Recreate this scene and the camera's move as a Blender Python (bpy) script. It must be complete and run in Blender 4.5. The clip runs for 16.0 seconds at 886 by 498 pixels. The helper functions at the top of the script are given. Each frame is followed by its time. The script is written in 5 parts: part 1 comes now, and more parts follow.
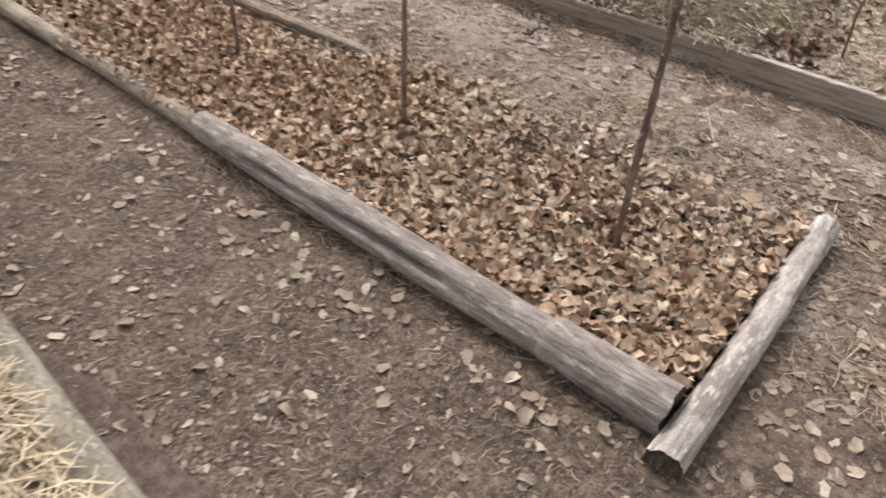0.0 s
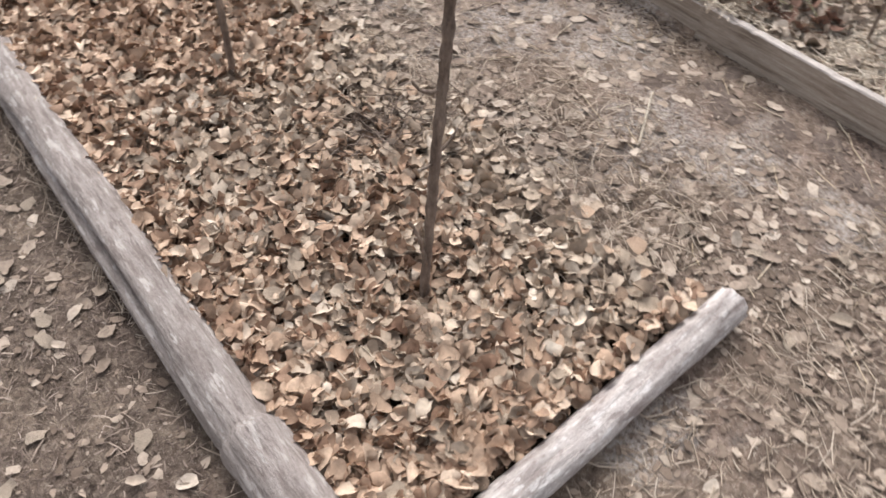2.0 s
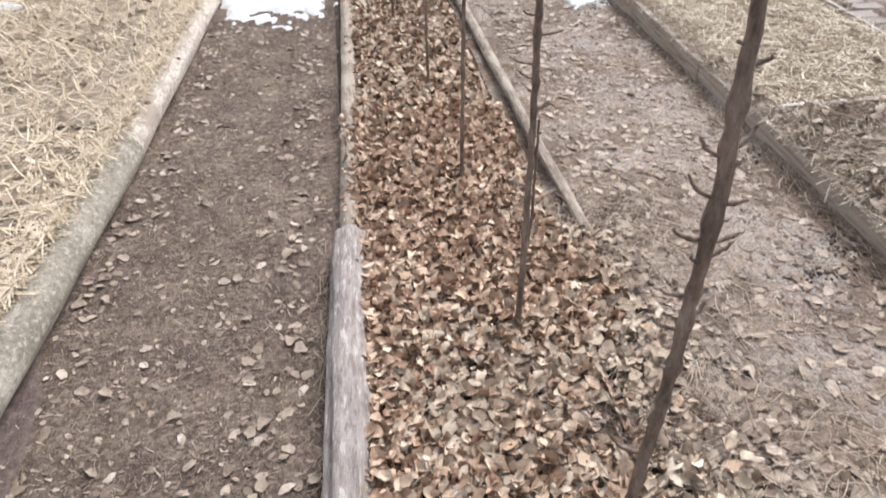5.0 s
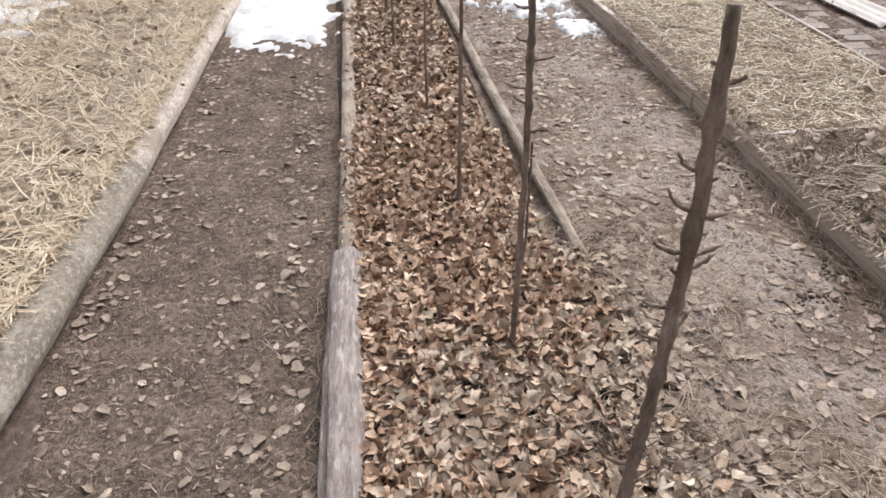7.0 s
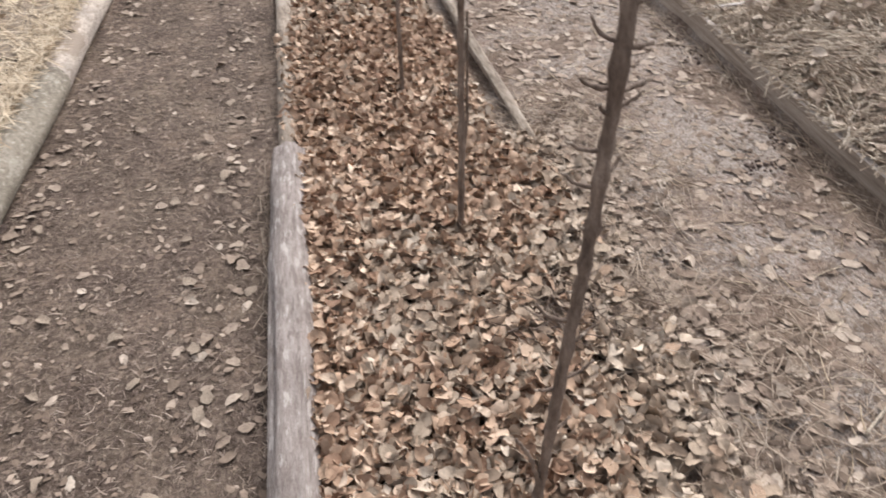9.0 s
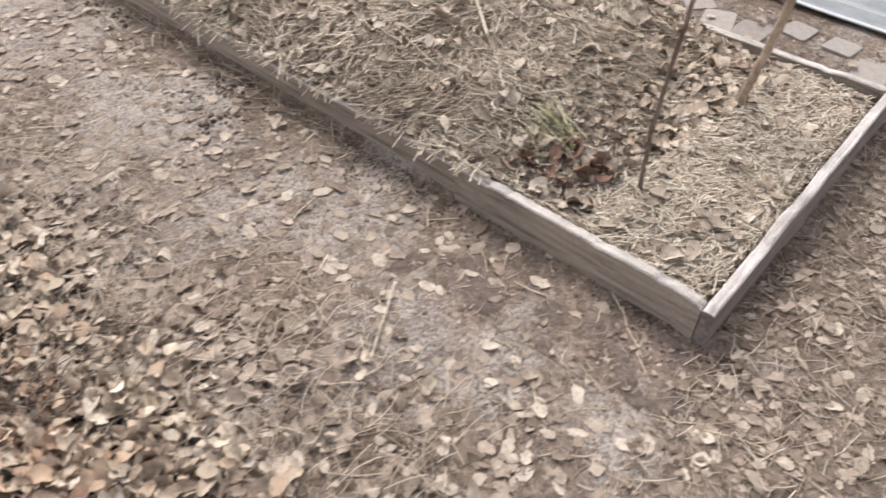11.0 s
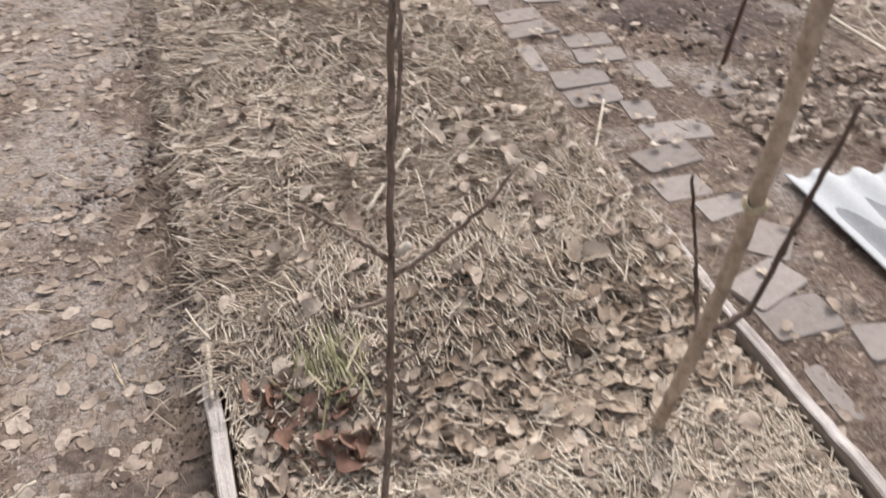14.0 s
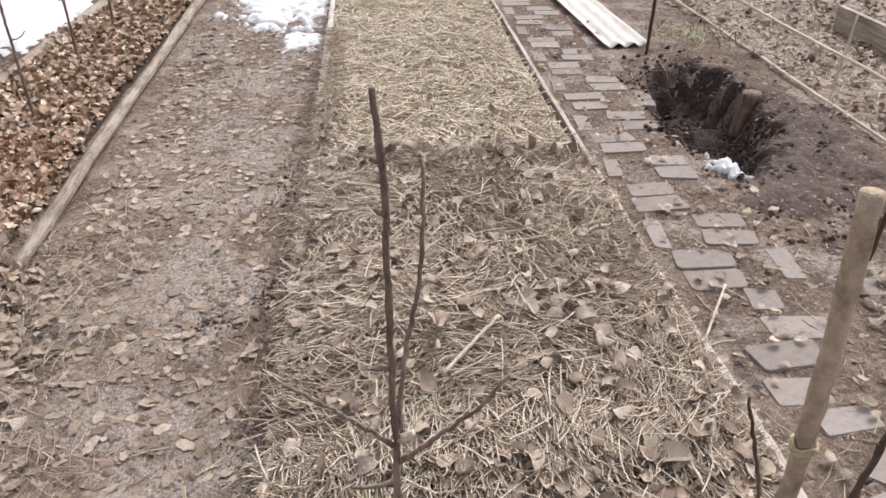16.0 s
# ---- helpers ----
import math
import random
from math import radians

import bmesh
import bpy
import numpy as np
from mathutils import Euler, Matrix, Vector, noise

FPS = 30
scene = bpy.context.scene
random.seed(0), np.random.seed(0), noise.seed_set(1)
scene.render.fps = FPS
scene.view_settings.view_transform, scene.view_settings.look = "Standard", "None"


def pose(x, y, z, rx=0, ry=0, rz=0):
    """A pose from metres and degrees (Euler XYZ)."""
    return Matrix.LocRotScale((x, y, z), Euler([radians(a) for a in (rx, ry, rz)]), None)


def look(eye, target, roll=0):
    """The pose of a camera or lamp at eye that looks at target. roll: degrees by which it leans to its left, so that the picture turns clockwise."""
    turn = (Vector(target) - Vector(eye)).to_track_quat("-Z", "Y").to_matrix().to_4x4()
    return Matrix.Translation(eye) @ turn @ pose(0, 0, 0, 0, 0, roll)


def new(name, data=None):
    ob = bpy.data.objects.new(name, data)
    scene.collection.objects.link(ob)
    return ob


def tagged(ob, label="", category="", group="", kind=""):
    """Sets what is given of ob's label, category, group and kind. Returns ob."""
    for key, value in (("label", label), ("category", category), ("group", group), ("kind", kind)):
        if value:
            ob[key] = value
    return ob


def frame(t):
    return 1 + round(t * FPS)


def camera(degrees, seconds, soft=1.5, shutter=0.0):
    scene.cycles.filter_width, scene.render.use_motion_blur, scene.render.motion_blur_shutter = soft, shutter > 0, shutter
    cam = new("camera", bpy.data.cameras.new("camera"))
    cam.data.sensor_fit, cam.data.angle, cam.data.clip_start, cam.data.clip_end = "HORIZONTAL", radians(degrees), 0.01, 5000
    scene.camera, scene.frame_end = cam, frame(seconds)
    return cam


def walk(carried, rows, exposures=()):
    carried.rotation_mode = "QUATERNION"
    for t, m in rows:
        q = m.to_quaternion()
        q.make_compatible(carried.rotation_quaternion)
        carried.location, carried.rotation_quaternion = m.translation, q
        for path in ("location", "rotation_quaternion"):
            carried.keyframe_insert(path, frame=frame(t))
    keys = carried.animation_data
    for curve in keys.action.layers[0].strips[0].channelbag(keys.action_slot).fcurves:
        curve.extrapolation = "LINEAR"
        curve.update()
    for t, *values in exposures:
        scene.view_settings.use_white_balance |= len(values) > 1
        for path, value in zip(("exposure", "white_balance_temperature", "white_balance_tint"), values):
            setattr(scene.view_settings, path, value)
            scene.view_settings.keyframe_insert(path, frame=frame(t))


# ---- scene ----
EXPOSURE = 0.86
cam = camera(61.72, 16.0, soft=1.6, shutter=0.4)
PATH = [
    (0, (-1.278, 1.198, 1.538), (-0.089, 2.129, 0.227), 2.16),
    (0.5, (-0.990, 1.177, 1.515), (0.174, 2.034, 0.133), 2.18),
    (1, (-0.667, 1.111, 1.497), (0.401, 2.028, 0.076), -0.00),
    (1.5, (-0.408, 1.124, 1.451), (0.596, 2.038, -0.017), 1.02),
    (2, (-0.200, 1.090, 1.430), (0.665, 2.030, -0.109), 3.02),
    (2.5, (-0.038, 1.089, 1.450), (0.596, 2.175, -0.106), 1.72),
    (3, (-0.019, 1.160, 1.489), (0.476, 2.355, -0.036), 0.46),
    (3.5, (-0.045, 1.187, 1.509), (0.373, 2.484, 0.046), 0.48),
    (4, (-0.009, 1.185, 1.552), (0.310, 2.581, 0.157), -0.38),
    (4.5, (0.041, 1.157, 1.569), (0.286, 2.676, 0.290), -0.69),
    (5, (0.077, 1.132, 1.589), (0.279, 2.742, 0.420), -0.84),
    (5.2, (0.084, 1.122, 1.591), (0.282, 2.762, 0.463), -0.75),
    (7.3, (0.086, 1.077, 1.591), (0.297, 2.730, 0.486), -0.37),
    (7.5, (0.080, 1.071, 1.580), (0.293, 2.710, 0.454), -0.23),
    (8, (0.084, 1.069, 1.567), (0.287, 2.658, 0.369), -0.52),
    (8.2, (0.089, 1.070, 1.559), (0.284, 2.639, 0.335), -0.64),
    (10.3, (0.372, 1.107, 1.401), (1.139, 2.308, -0.002), -2.81),
    (10.5, (0.428, 1.121, 1.412), (1.308, 2.234, 0.002), -1.86),
    (11, (0.619, 1.085, 1.418), (1.678, 2.025, 0.005), 0.09),
    (11.5, (0.891, 0.992, 1.446), (1.940, 1.923, 0.020), -0.53),
    (12, (1.159, 0.967, 1.436), (2.192, 1.913, 0.008), -0.53),
    (12.5, (1.402, 0.989, 1.414), (2.435, 1.936, -0.013), 0.94),
    (13, (1.670, 0.925, 1.420), (2.571, 1.977, -0.023), 1.95),
    (13.5, (1.873, 0.951, 1.400), (2.565, 2.159, -0.036), 2.11),
    (14, (1.989, 1.016, 1.404), (2.507, 2.400, 0.056), 2.04),
    (14.5, (2.076, 1.057, 1.433), (2.421, 2.555, 0.177), 1.67),
    (15, (2.138, 1.035, 1.459), (2.354, 2.645, 0.280), 0.73),
    (15.5, (2.159, 1.014, 1.465), (2.324, 2.684, 0.376), 0.35),
    (16, (2.169, 1.013, 1.462), (2.329, 2.706, 0.409), 0.21),
]
walk(cam, [(t, look(eye, target, roll)) for t, eye, target, roll in PATH], exposures=[(t, EXPOSURE + e, k, g) for t, e, k, g in ((0, -0.28, 6850, 9), (0.5, -0.13, 6550, 9), (1, -0.1, 6480, 9), (2.5, -0.12, 6450, 10), (3.5, -0.08, 6300, 10), (4.5, -0.03, 6250, 9), (5, 0.05, 6250, 9), (8, -0.35, 6600, 12), (10.5, 0.02, 6450, 9), (13, -0.02, 6450, 9), (13.5, -0.14, 6470, 10), (14, -0.2, 6480, 11), (16, -0.2, 6500, 12))])

# ---------------------------------------------------------------- light
world = bpy.data.worlds.new("sky")
scene.world = world
world.use_nodes = True
wn = world.node_tree
sky = wn.nodes.new("ShaderNodeTexSky")
sky.sky_type = "NISHITA"
sky.sun_disc = False
sky.sun_elevation = radians(48)
sky.sun_rotation = radians(35)
sky.dust_density = 4.0
veil = wn.nodes.new("ShaderNodeHueSaturation")
veil.inputs["Saturation"].default_value = 0.22
wn.links.new(sky.outputs[0], veil.inputs["Color"])
wn.links.new(veil.outputs[0], wn.nodes["Background"].inputs["Color"])
wn.nodes["Background"].inputs["Strength"].default_value = 0.15

sun_data = bpy.data.lights.new("sun", "SUN")
sun_data.energy = 1.1
sun_data.angle = radians(30)
sun_data.color = (1.0, 0.97, 0.945)
sun = new("sun", sun_data)
az, el = radians(35), radians(48)
sun_from = Vector((math.sin(az) * math.cos(el), math.cos(az) * math.cos(el), math.sin(el)))
sun.matrix_world = look(sun_from * 30, (0, 0, 0))


# ---------------------------------------------------------------- materials
def nodes_of(name, rough=0.85, spec=0.25):
    m = bpy.data.materials.new(name)
    m.use_nodes = True
    nt = m.node_tree
    b = nt.nodes["Principled BSDF"]
    b.inputs["Roughness"].default_value = rough
    b.inputs["Specular IOR Level"].default_value = spec
    return m, nt, b


def ramp(nt, fac, stops):
    r = nt.nodes.new("ShaderNodeValToRGB")
    els = r.color_ramp.elements
    while len(els) < len(stops):
        els.new(0.5)
    for e, (p, c) in zip(els, stops):
        e.position = p
        e.color = (*c, 1)
    nt.links.new(fac, r.inputs[0])
    return r.outputs[0]


def tex(nt, kind, coord, scale, detail=5, rough=0.6, stretch=None, out="Fac"):
    n = nt.nodes.new(kind)
    n.inputs["Scale"].default_value = scale
    if kind == "ShaderNodeTexNoise":
        n.inputs["Detail"].default_value = detail
        n.inputs["Roughness"].default_value = rough
    if stretch:
        mp = nt.nodes.new("ShaderNodeMapping")
        mp.inputs["Scale"].default_value = stretch
        nt.links.new(coord, mp.inputs[0])
        coord = mp.outputs[0]
    nt.links.new(coord, n.inputs["Vector"])
    return n.outputs[out]


def mix(nt, fac, a, b, how="MIX"):
    n = nt.nodes.new("ShaderNodeMix")
    n.data_type = "RGBA"
    n.blend_type = how
    for sock, v in ((n.inputs[0], fac), (n.inputs[6], a), (n.inputs[7], b)):
        if isinstance(v, (int, float)):
            sock.default_value = v
        elif isinstance(v, tuple):
            sock.default_value = (*v, 1)
        else:
            nt.links.new(v, sock)
    return n.outputs[2]


def bump(nt, b, height, strength, dist):
    n = nt.nodes.new("ShaderNodeBump")
    n.inputs["Strength"].default_value = strength
    n.inputs["Distance"].default_value = dist
    nt.links.new(height, n.inputs["Height"])
    nt.links.new(n.outputs[0], b.inputs["Normal"])


def coords(nt, which="Object"):
    return nt.nodes.new("ShaderNodeTexCoord").outputs[which]


def maths(nt, op, a, b=0.0, clamp=False):
    n = nt.nodes.new("ShaderNodeMath")
    n.operation = op
    n.use_clamp = clamp
    for sock, v in ((n.inputs[0], a), (n.inputs[1], b)):
        if isinstance(v, (int, float)):
            sock.default_value = v
        else:
            nt.links.new(v, sock)
    return n.outputs[0]


def soil_material(name, dark, mid, pale, flecks=0.5):
    m, nt, b = nodes_of(name, 0.95, 0.15)
    c = coords(nt)
    big = tex(nt, "ShaderNodeTexNoise", c, 1.6, 6, 0.6)
    small = tex(nt, "ShaderNodeTexNoise", c, 38, 8, 0.7)
    base = ramp(nt, small, [(0.25, dark), (0.5, mid), (0.78, pale)])
    tone = ramp(nt, big, [(0.3, (0.72, 0.7, 0.68)), (0.55, (1, 1, 1)), (0.75, (1.2, 1.17, 1.12))])
    col = mix(nt, 1.0, base, tone, "MULTIPLY")
    fibre = tex(nt, "ShaderNodeTexNoise", c, 150, 3, 0.7, (1.0, 0.35, 1.0))
    spot = ramp(nt, fibre, [(0.6, (0, 0, 0)), (0.72, (1, 1, 1))])
    col = mix(nt, maths(nt, "MULTIPLY", spot, flecks), col, pale)
    nt.links.new(col, b.inputs["Base Color"])
    bump(nt, b, mix(nt, 0.4, small, fibre), 0.9, 0.012)
    return m


def ground_material():
    """Damp dark earth between the logs, drier and fibre-strewn elsewhere, with grey dried patches."""
    m, nt, b = nodes_of("garden_earth", 0.95, 0.15)
    c = coords(nt)
    big = tex(nt, "ShaderNodeTexNoise", c, 1.9, 6, 0.62)
    small = tex(nt, "ShaderNodeTexNoise", c, 42, 8, 0.72)
    hue = ramp(nt, tex(nt, "ShaderNodeTexNoise", c, 3.1, 4, 0.6, (1.0, 0.8, 1.0)), [(0.4, (0, 0, 0)), (0.62, (1, 1, 1))])
    damp_a = ramp(nt, small, [(0.3, (0.042, 0.03, 0.025)), (0.5, (0.15, 0.112, 0.092)), (0.7, (0.28, 0.22, 0.183))])
    damp_b = ramp(nt, small, [(0.3, (0.05, 0.037, 0.029)), (0.5, (0.172, 0.131, 0.104)), (0.7, (0.31, 0.25, 0.2))])
    damp = mix(nt, hue, damp_a, damp_b)
    dry_a = ramp(nt, small, [(0.3, (0.075, 0.055, 0.046)), (0.5, (0.215, 0.155, 0.126)), (0.7, (0.37, 0.288, 0.242))])
    dry_b = ramp(nt, small, [(0.3, (0.085, 0.063, 0.047)), (0.5, (0.25, 0.188, 0.147)), (0.7, (0.41, 0.33, 0.268))])
    dry = mix(nt, hue, dry_a, dry_b)
    sep = nt.nodes.new("ShaderNodeSeparateXYZ")
    nt.links.new(c, sep.inputs[0])
    wob = maths(nt, "ADD", sep.outputs["X"], maths(nt, "MULTIPLY", big, 0.7))
    side = maths(nt, "MULTIPLY", maths(nt, "SUBTRACT", wob, 0.25), 1.6, clamp=True)
    strip = maths(nt, "MULTIPLY", maths(nt, "SUBTRACT", maths(nt, "ADD", sep.outputs["Y"], maths(nt, "MULTIPLY", big, 0.5)), 1.1), 2.2, clamp=True)
    side = maths(nt, "MULTIPLY", side, maths(nt, "ADD", maths(nt, "MULTIPLY", strip, 0.5), 0.5))
    col = mix(nt, side, damp, dry)
    back = maths(nt, "MULTIPLY", maths(nt, "SUBTRACT", wob, 3.3), 5.0, clamp=True)
    back = maths(nt, "MULTIPLY", back, maths(nt, "SUBTRACT", 1.0, maths(nt, "MULTIPLY", maths(nt, "SUBTRACT", wob, 4.85), 4.0, clamp=True)))
    col = mix(nt, maths(nt, "MULTIPLY", back, 0.65), col, ramp(nt, small, [(0.3, (0.05, 0.034, 0.027)), (0.5, (0.15, 0.105, 0.083)), (0.7, (0.3, 0.23, 0.19))]))
    tone = ramp(nt, big, [(0.3, (0.7, 0.68, 0.67)), (0.55, (1, 1, 1)), (0.75, (1.16, 1.13, 1.1))])
    col = mix(nt, 1.0, col, tone, "MULTIPLY")
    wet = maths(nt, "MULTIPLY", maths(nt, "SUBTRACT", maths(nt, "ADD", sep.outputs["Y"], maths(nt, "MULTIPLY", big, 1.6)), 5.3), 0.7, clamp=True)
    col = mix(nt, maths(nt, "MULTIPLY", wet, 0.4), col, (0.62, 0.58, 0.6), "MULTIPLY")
    blotch = tex(nt, "ShaderNodeTexNoise", c, 7.5, 5, 0.7)
    col = mix(nt, 0.85, col, ramp(nt, blotch, [(0.32, (0.5, 0.48, 0.475)), (0.5, (0.98, 0.98, 0.98)), (0.68, (1.36, 1.33, 1.3))]), "MULTIPLY")
    ash = tex(nt, "ShaderNodeTexNoise", c, 2.4, 5, 0.65)
    lane = maths(nt, "MULTIPLY", maths(nt, "SUBTRACT", 0.5, maths(nt, "ABSOLUTE", maths(nt, "SUBTRACT", sep.outputs["X"], 1.5))), 0.22, clamp=True)
    lane = maths(nt, "MULTIPLY", lane, maths(nt, "MULTIPLY", maths(nt, "SUBTRACT", sep.outputs["Y"], 1.95), 2.5, clamp=True))
    patch = ramp(nt, maths(nt, "MULTIPLY", maths(nt, "ADD", ash, lane), side), [(0.5, (0, 0, 0)), (0.62, (1, 1, 1))])
    grain = tex(nt, "ShaderNodeTexNoise", c, 90, 4, 0.7)
    pf = maths(nt, "MULTIPLY", patch, ramp(nt, grain, [(0.38, (0, 0, 0)), (0.58, (0.85, 0.85, 0.85))]))
    col = mix(nt, pf, col, (0.48, 0.43, 0.398))
    fibre = tex(nt, "ShaderNodeTexNoise", c, 140, 3, 0.7, (1.0, 0.3, 1.0))
    spot = ramp(nt, fibre, [(0.6, (0, 0, 0)), (0.72, (0.5, 0.5, 0.5))])
    col = mix(nt, spot, col, (0.42, 0.34, 0.26))
    for size, share in ((46, 0.62), (105, 0.55)):
        vo = nt.nodes.new("ShaderNodeTexVoronoi")
        vo.inputs["Scale"].default_value = size
        warp = mix(nt, 0.12, c, tex(nt, "ShaderNodeTexNoise", c, size * 0.5, 2, 0.5, None, "Color"), "LINEAR_LIGHT")
        nt.links.new(warp, vo.inputs["Vector"])
        tint = nt.nodes.new("ShaderNodeSeparateColor")
        nt.links.new(vo.outputs["Color"], tint.inputs[0])
        chip = maths(nt, "MULTIPLY", maths(nt, "GREATER_THAN", tint.outputs[0], share), maths(nt, "LESS_THAN", vo.outputs["Distance"], maths(nt, "MULTIPLY", tint.outputs[1], 0.62)))
        chip_col = ramp(nt, tint.outputs[2], [(0.0, (0.07, 0.052, 0.043)), (0.35, (0.2, 0.155, 0.125)), (0.7, (0.36, 0.295, 0.24)), (1.0, (0.52, 0.45, 0.38))])
        col = mix(nt, maths(nt, "MULTIPLY", chip, maths(nt, "ADD", maths(nt, "MULTIPLY", side, 0.3), 0.5)), col, chip_col)
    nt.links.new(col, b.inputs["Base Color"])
    bump(nt, b, mix(nt, 0.4, small, fibre), 1.0, 0.02)
    return m


def litter_material(name, stops, rough=0.74, spec=0.2, vein=0.25, scale=60):
    m, nt, b = nodes_of(name, rough, spec)
    rnd = nt.nodes.new("ShaderNodeNewGeometry").outputs["Random Per Island"]
    col = ramp(nt, rnd, stops)
    c = coords(nt)
    n = tex(nt, "ShaderNodeTexNoise", c, scale, 4, 0.65)
    col = mix(nt, vein, col, ramp(nt, n, [(0.3, (0.45, 0.42, 0.4)), (0.7, (1.25, 1.22, 1.18))]), "MULTIPLY")
    nt.links.new(col, b.inputs["Base Color"])
    bump(nt, b, n, 0.6, 0.005)
    return m


def wood_material(name, dark, mid, pale, grain=26, stain=3.0, stain_amount=0.5, along="Y", rough=0.85, bark=None, stretch=0.05, fleck=None, fleck_stretch=0.4):
    m, nt, b = nodes_of(name, rough, 0.2)
    c = coords(nt)
    st = {"X": (stretch, 1, 1), "Y": (1, stretch, 1), "Z": (1, 1, stretch)}[along]
    g = tex(nt, "ShaderNodeTexNoise", c, grain * 2.6, 6, 0.7, st)
    s = tex(nt, "ShaderNodeTexNoise", c, stain, 6, 0.65, {"X": (0.5, 1, 1), "Y": (1, 0.5, 1), "Z": (1, 1, 0.5)}[along])
    col = ramp(nt, g, [(0.3, dark), (0.48, mid), (0.72, pale)])
    col = mix(nt, stain_amount, col, ramp(nt, s, [(0.3, (0.4, 0.37, 0.35)), (0.5, (1, 0.98, 0.96)), (0.72, (1.35, 1.33, 1.32))]), "MULTIPLY")
    if bark:
        k = tex(nt, "ShaderNodeTexNoise", c, 9, 5, 0.6, {"X": (0.4, 1, 1), "Y": (1, 0.4, 1), "Z": (1, 1, 0.4)}[along])
        col = mix(nt, ramp(nt, k, [(0.54, (0, 0, 0)), (0.6, (1, 1, 1))]), col, bark)
    if fleck:
        fl = tex(nt, "ShaderNodeTexNoise", c, 62, 3, 0.6, {"X": (fleck_stretch, 1, 1), "Y": (1, fleck_stretch, 1), "Z": (1, 1, fleck_stretch)}[along])
        col = mix(nt, ramp(nt, fl, [(0.56, (0, 0, 0)), (0.64, (0.85, 0.85, 0.85))]), col, fleck)
        col = mix(nt, ramp(nt, fl, [(0.36, (0.75, 0.75, 0.75)), (0.43, (0, 0, 0))]), col, dark)
    fine = tex(nt, "ShaderNodeTexNoise", c, 120, 4, 0.7)
    col = mix(nt, 0.35, col, ramp(nt, fine, [(0.3, (0.6, 0.58, 0.56)), (0.7, (1.2, 1.2, 1.2))]), "MULTIPLY")
    nt.links.new(col, b.inputs["Base Color"])
    bump(nt, b, mix(nt, 0.3, g, fine), 1.0, 0.012)
    return m


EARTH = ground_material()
# darker soil for everything inside the pit's outline
PIT_SOIL = soil_material("black_pit_soil", (0.018, 0.013, 0.012), (0.055, 0.041, 0.036), (0.125, 0.097, 0.085), 0.4)
TROD_SOIL = soil_material("trodden_dark_soil", (0.06, 0.045, 0.038), (0.15, 0.115, 0.098), (0.27, 0.215, 0.182), 0.45)
DARK_SOIL = soil_material("dug_black_soil", (0.045, 0.034, 0.03), (0.125, 0.094, 0.083), (0.235, 0.187, 0.166), 0.35)
LEAF = litter_material("dry_leaf", [(0.0, (0.24, 0.175, 0.13)), (0.25, (0.375, 0.29, 0.223)), (0.65, (0.492, 0.398, 0.315)), (0.88, (0.59, 0.495, 0.405)), (1.0, (0.69, 0.6, 0.505))], vein=0.5)
LEAF_RED = litter_material("russet_leaf", [(0.0, (0.23, 0.137, 0.094)), (0.3, (0.39, 0.264, 0.188)), (0.75, (0.56, 0.413, 0.31)), (1.0, (0.73, 0.592, 0.472))], vein=0.5)
LEAF_WAN = litter_material("wan_leaf", [(0.0, (0.25, 0.188, 0.15)), (0.4, (0.38, 0.303, 0.248)), (1.0, (0.52, 0.44, 0.372))], vein=0.55)
LEAF_PALE = litter_material("bleached_leaf", [(0.0, (0.23, 0.178, 0.142)), (0.5, (0.37, 0.298, 0.243)), (0.85, (0.48, 0.398, 0.332)), (1.0, (0.58, 0.5, 0.425))], vein=0.6)
LEAF_BRIGHT = litter_material("bright_leaf", [(0.0, (0.34, 0.275, 0.22)), (1.0, (0.46, 0.385, 0.315))], vein=0.7)
SCRAP = litter_material("leaf_scrap", [(0.0, (0.13, 0.098, 0.078)), (0.35, (0.22, 0.168, 0.134)), (0.75, (0.345, 0.272, 0.22)), (1.0, (0.5, 0.415, 0.345))], 0.9, 0.1, 0.4, 60)
MOULD = soil_material("leaf_mould", (0.022, 0.015, 0.011), (0.06, 0.042, 0.031), (0.15, 0.108, 0.08), 0.5)
LEAF_RUST = litter_material("rusty_red_leaf", [(0.0, (0.17, 0.095, 0.07)), (0.5, (0.27, 0.16, 0.12)), (1.0, (0.38, 0.245, 0.19))], vein=0.5)
STRAW = litter_material("straw_stem", [(0.0, (0.28, 0.215, 0.15)), (0.25, (0.5, 0.4, 0.288)), (0.65, (0.67, 0.557, 0.415)), (1.0, (0.76, 0.665, 0.53))], 0.75, 0.2, 0.4, 40)
STRAW_FRESH = litter_material("fresh_straw", [(0.0, (0.46, 0.37, 0.28)), (0.3, (0.64, 0.54, 0.42)), (0.7, (0.77, 0.675, 0.55)), (1.0, (0.84, 0.77, 0.66))], 0.65, 0.3, 0.3, 40)
STRAW_PINK = litter_material("bleached_straw", [(0.0, (0.4, 0.32, 0.25)), (0.4, (0.6, 0.505, 0.41)), (1.0, (0.78, 0.7, 0.6))], 0.75, 0.2, 0.4, 40)
STRAW_OLD = litter_material("grey_old_straw", [(0.0, (0.26, 0.2, 0.155)), (0.3, (0.4, 0.318, 0.252)), (0.7, (0.51, 0.42, 0.34)), (1.0, (0.62, 0.53, 0.445))], 0.8, 0.15, 0.3, 40)
FIBRE = litter_material("dead_grass_fibre", [(0.0, (0.12, 0.088, 0.072)), (0.5, (0.26, 0.2, 0.163)), (0.85, (0.37, 0.295, 0.243)), (1.0, (0.52, 0.43, 0.36))], 0.8, 0.2, 0.3, 40)
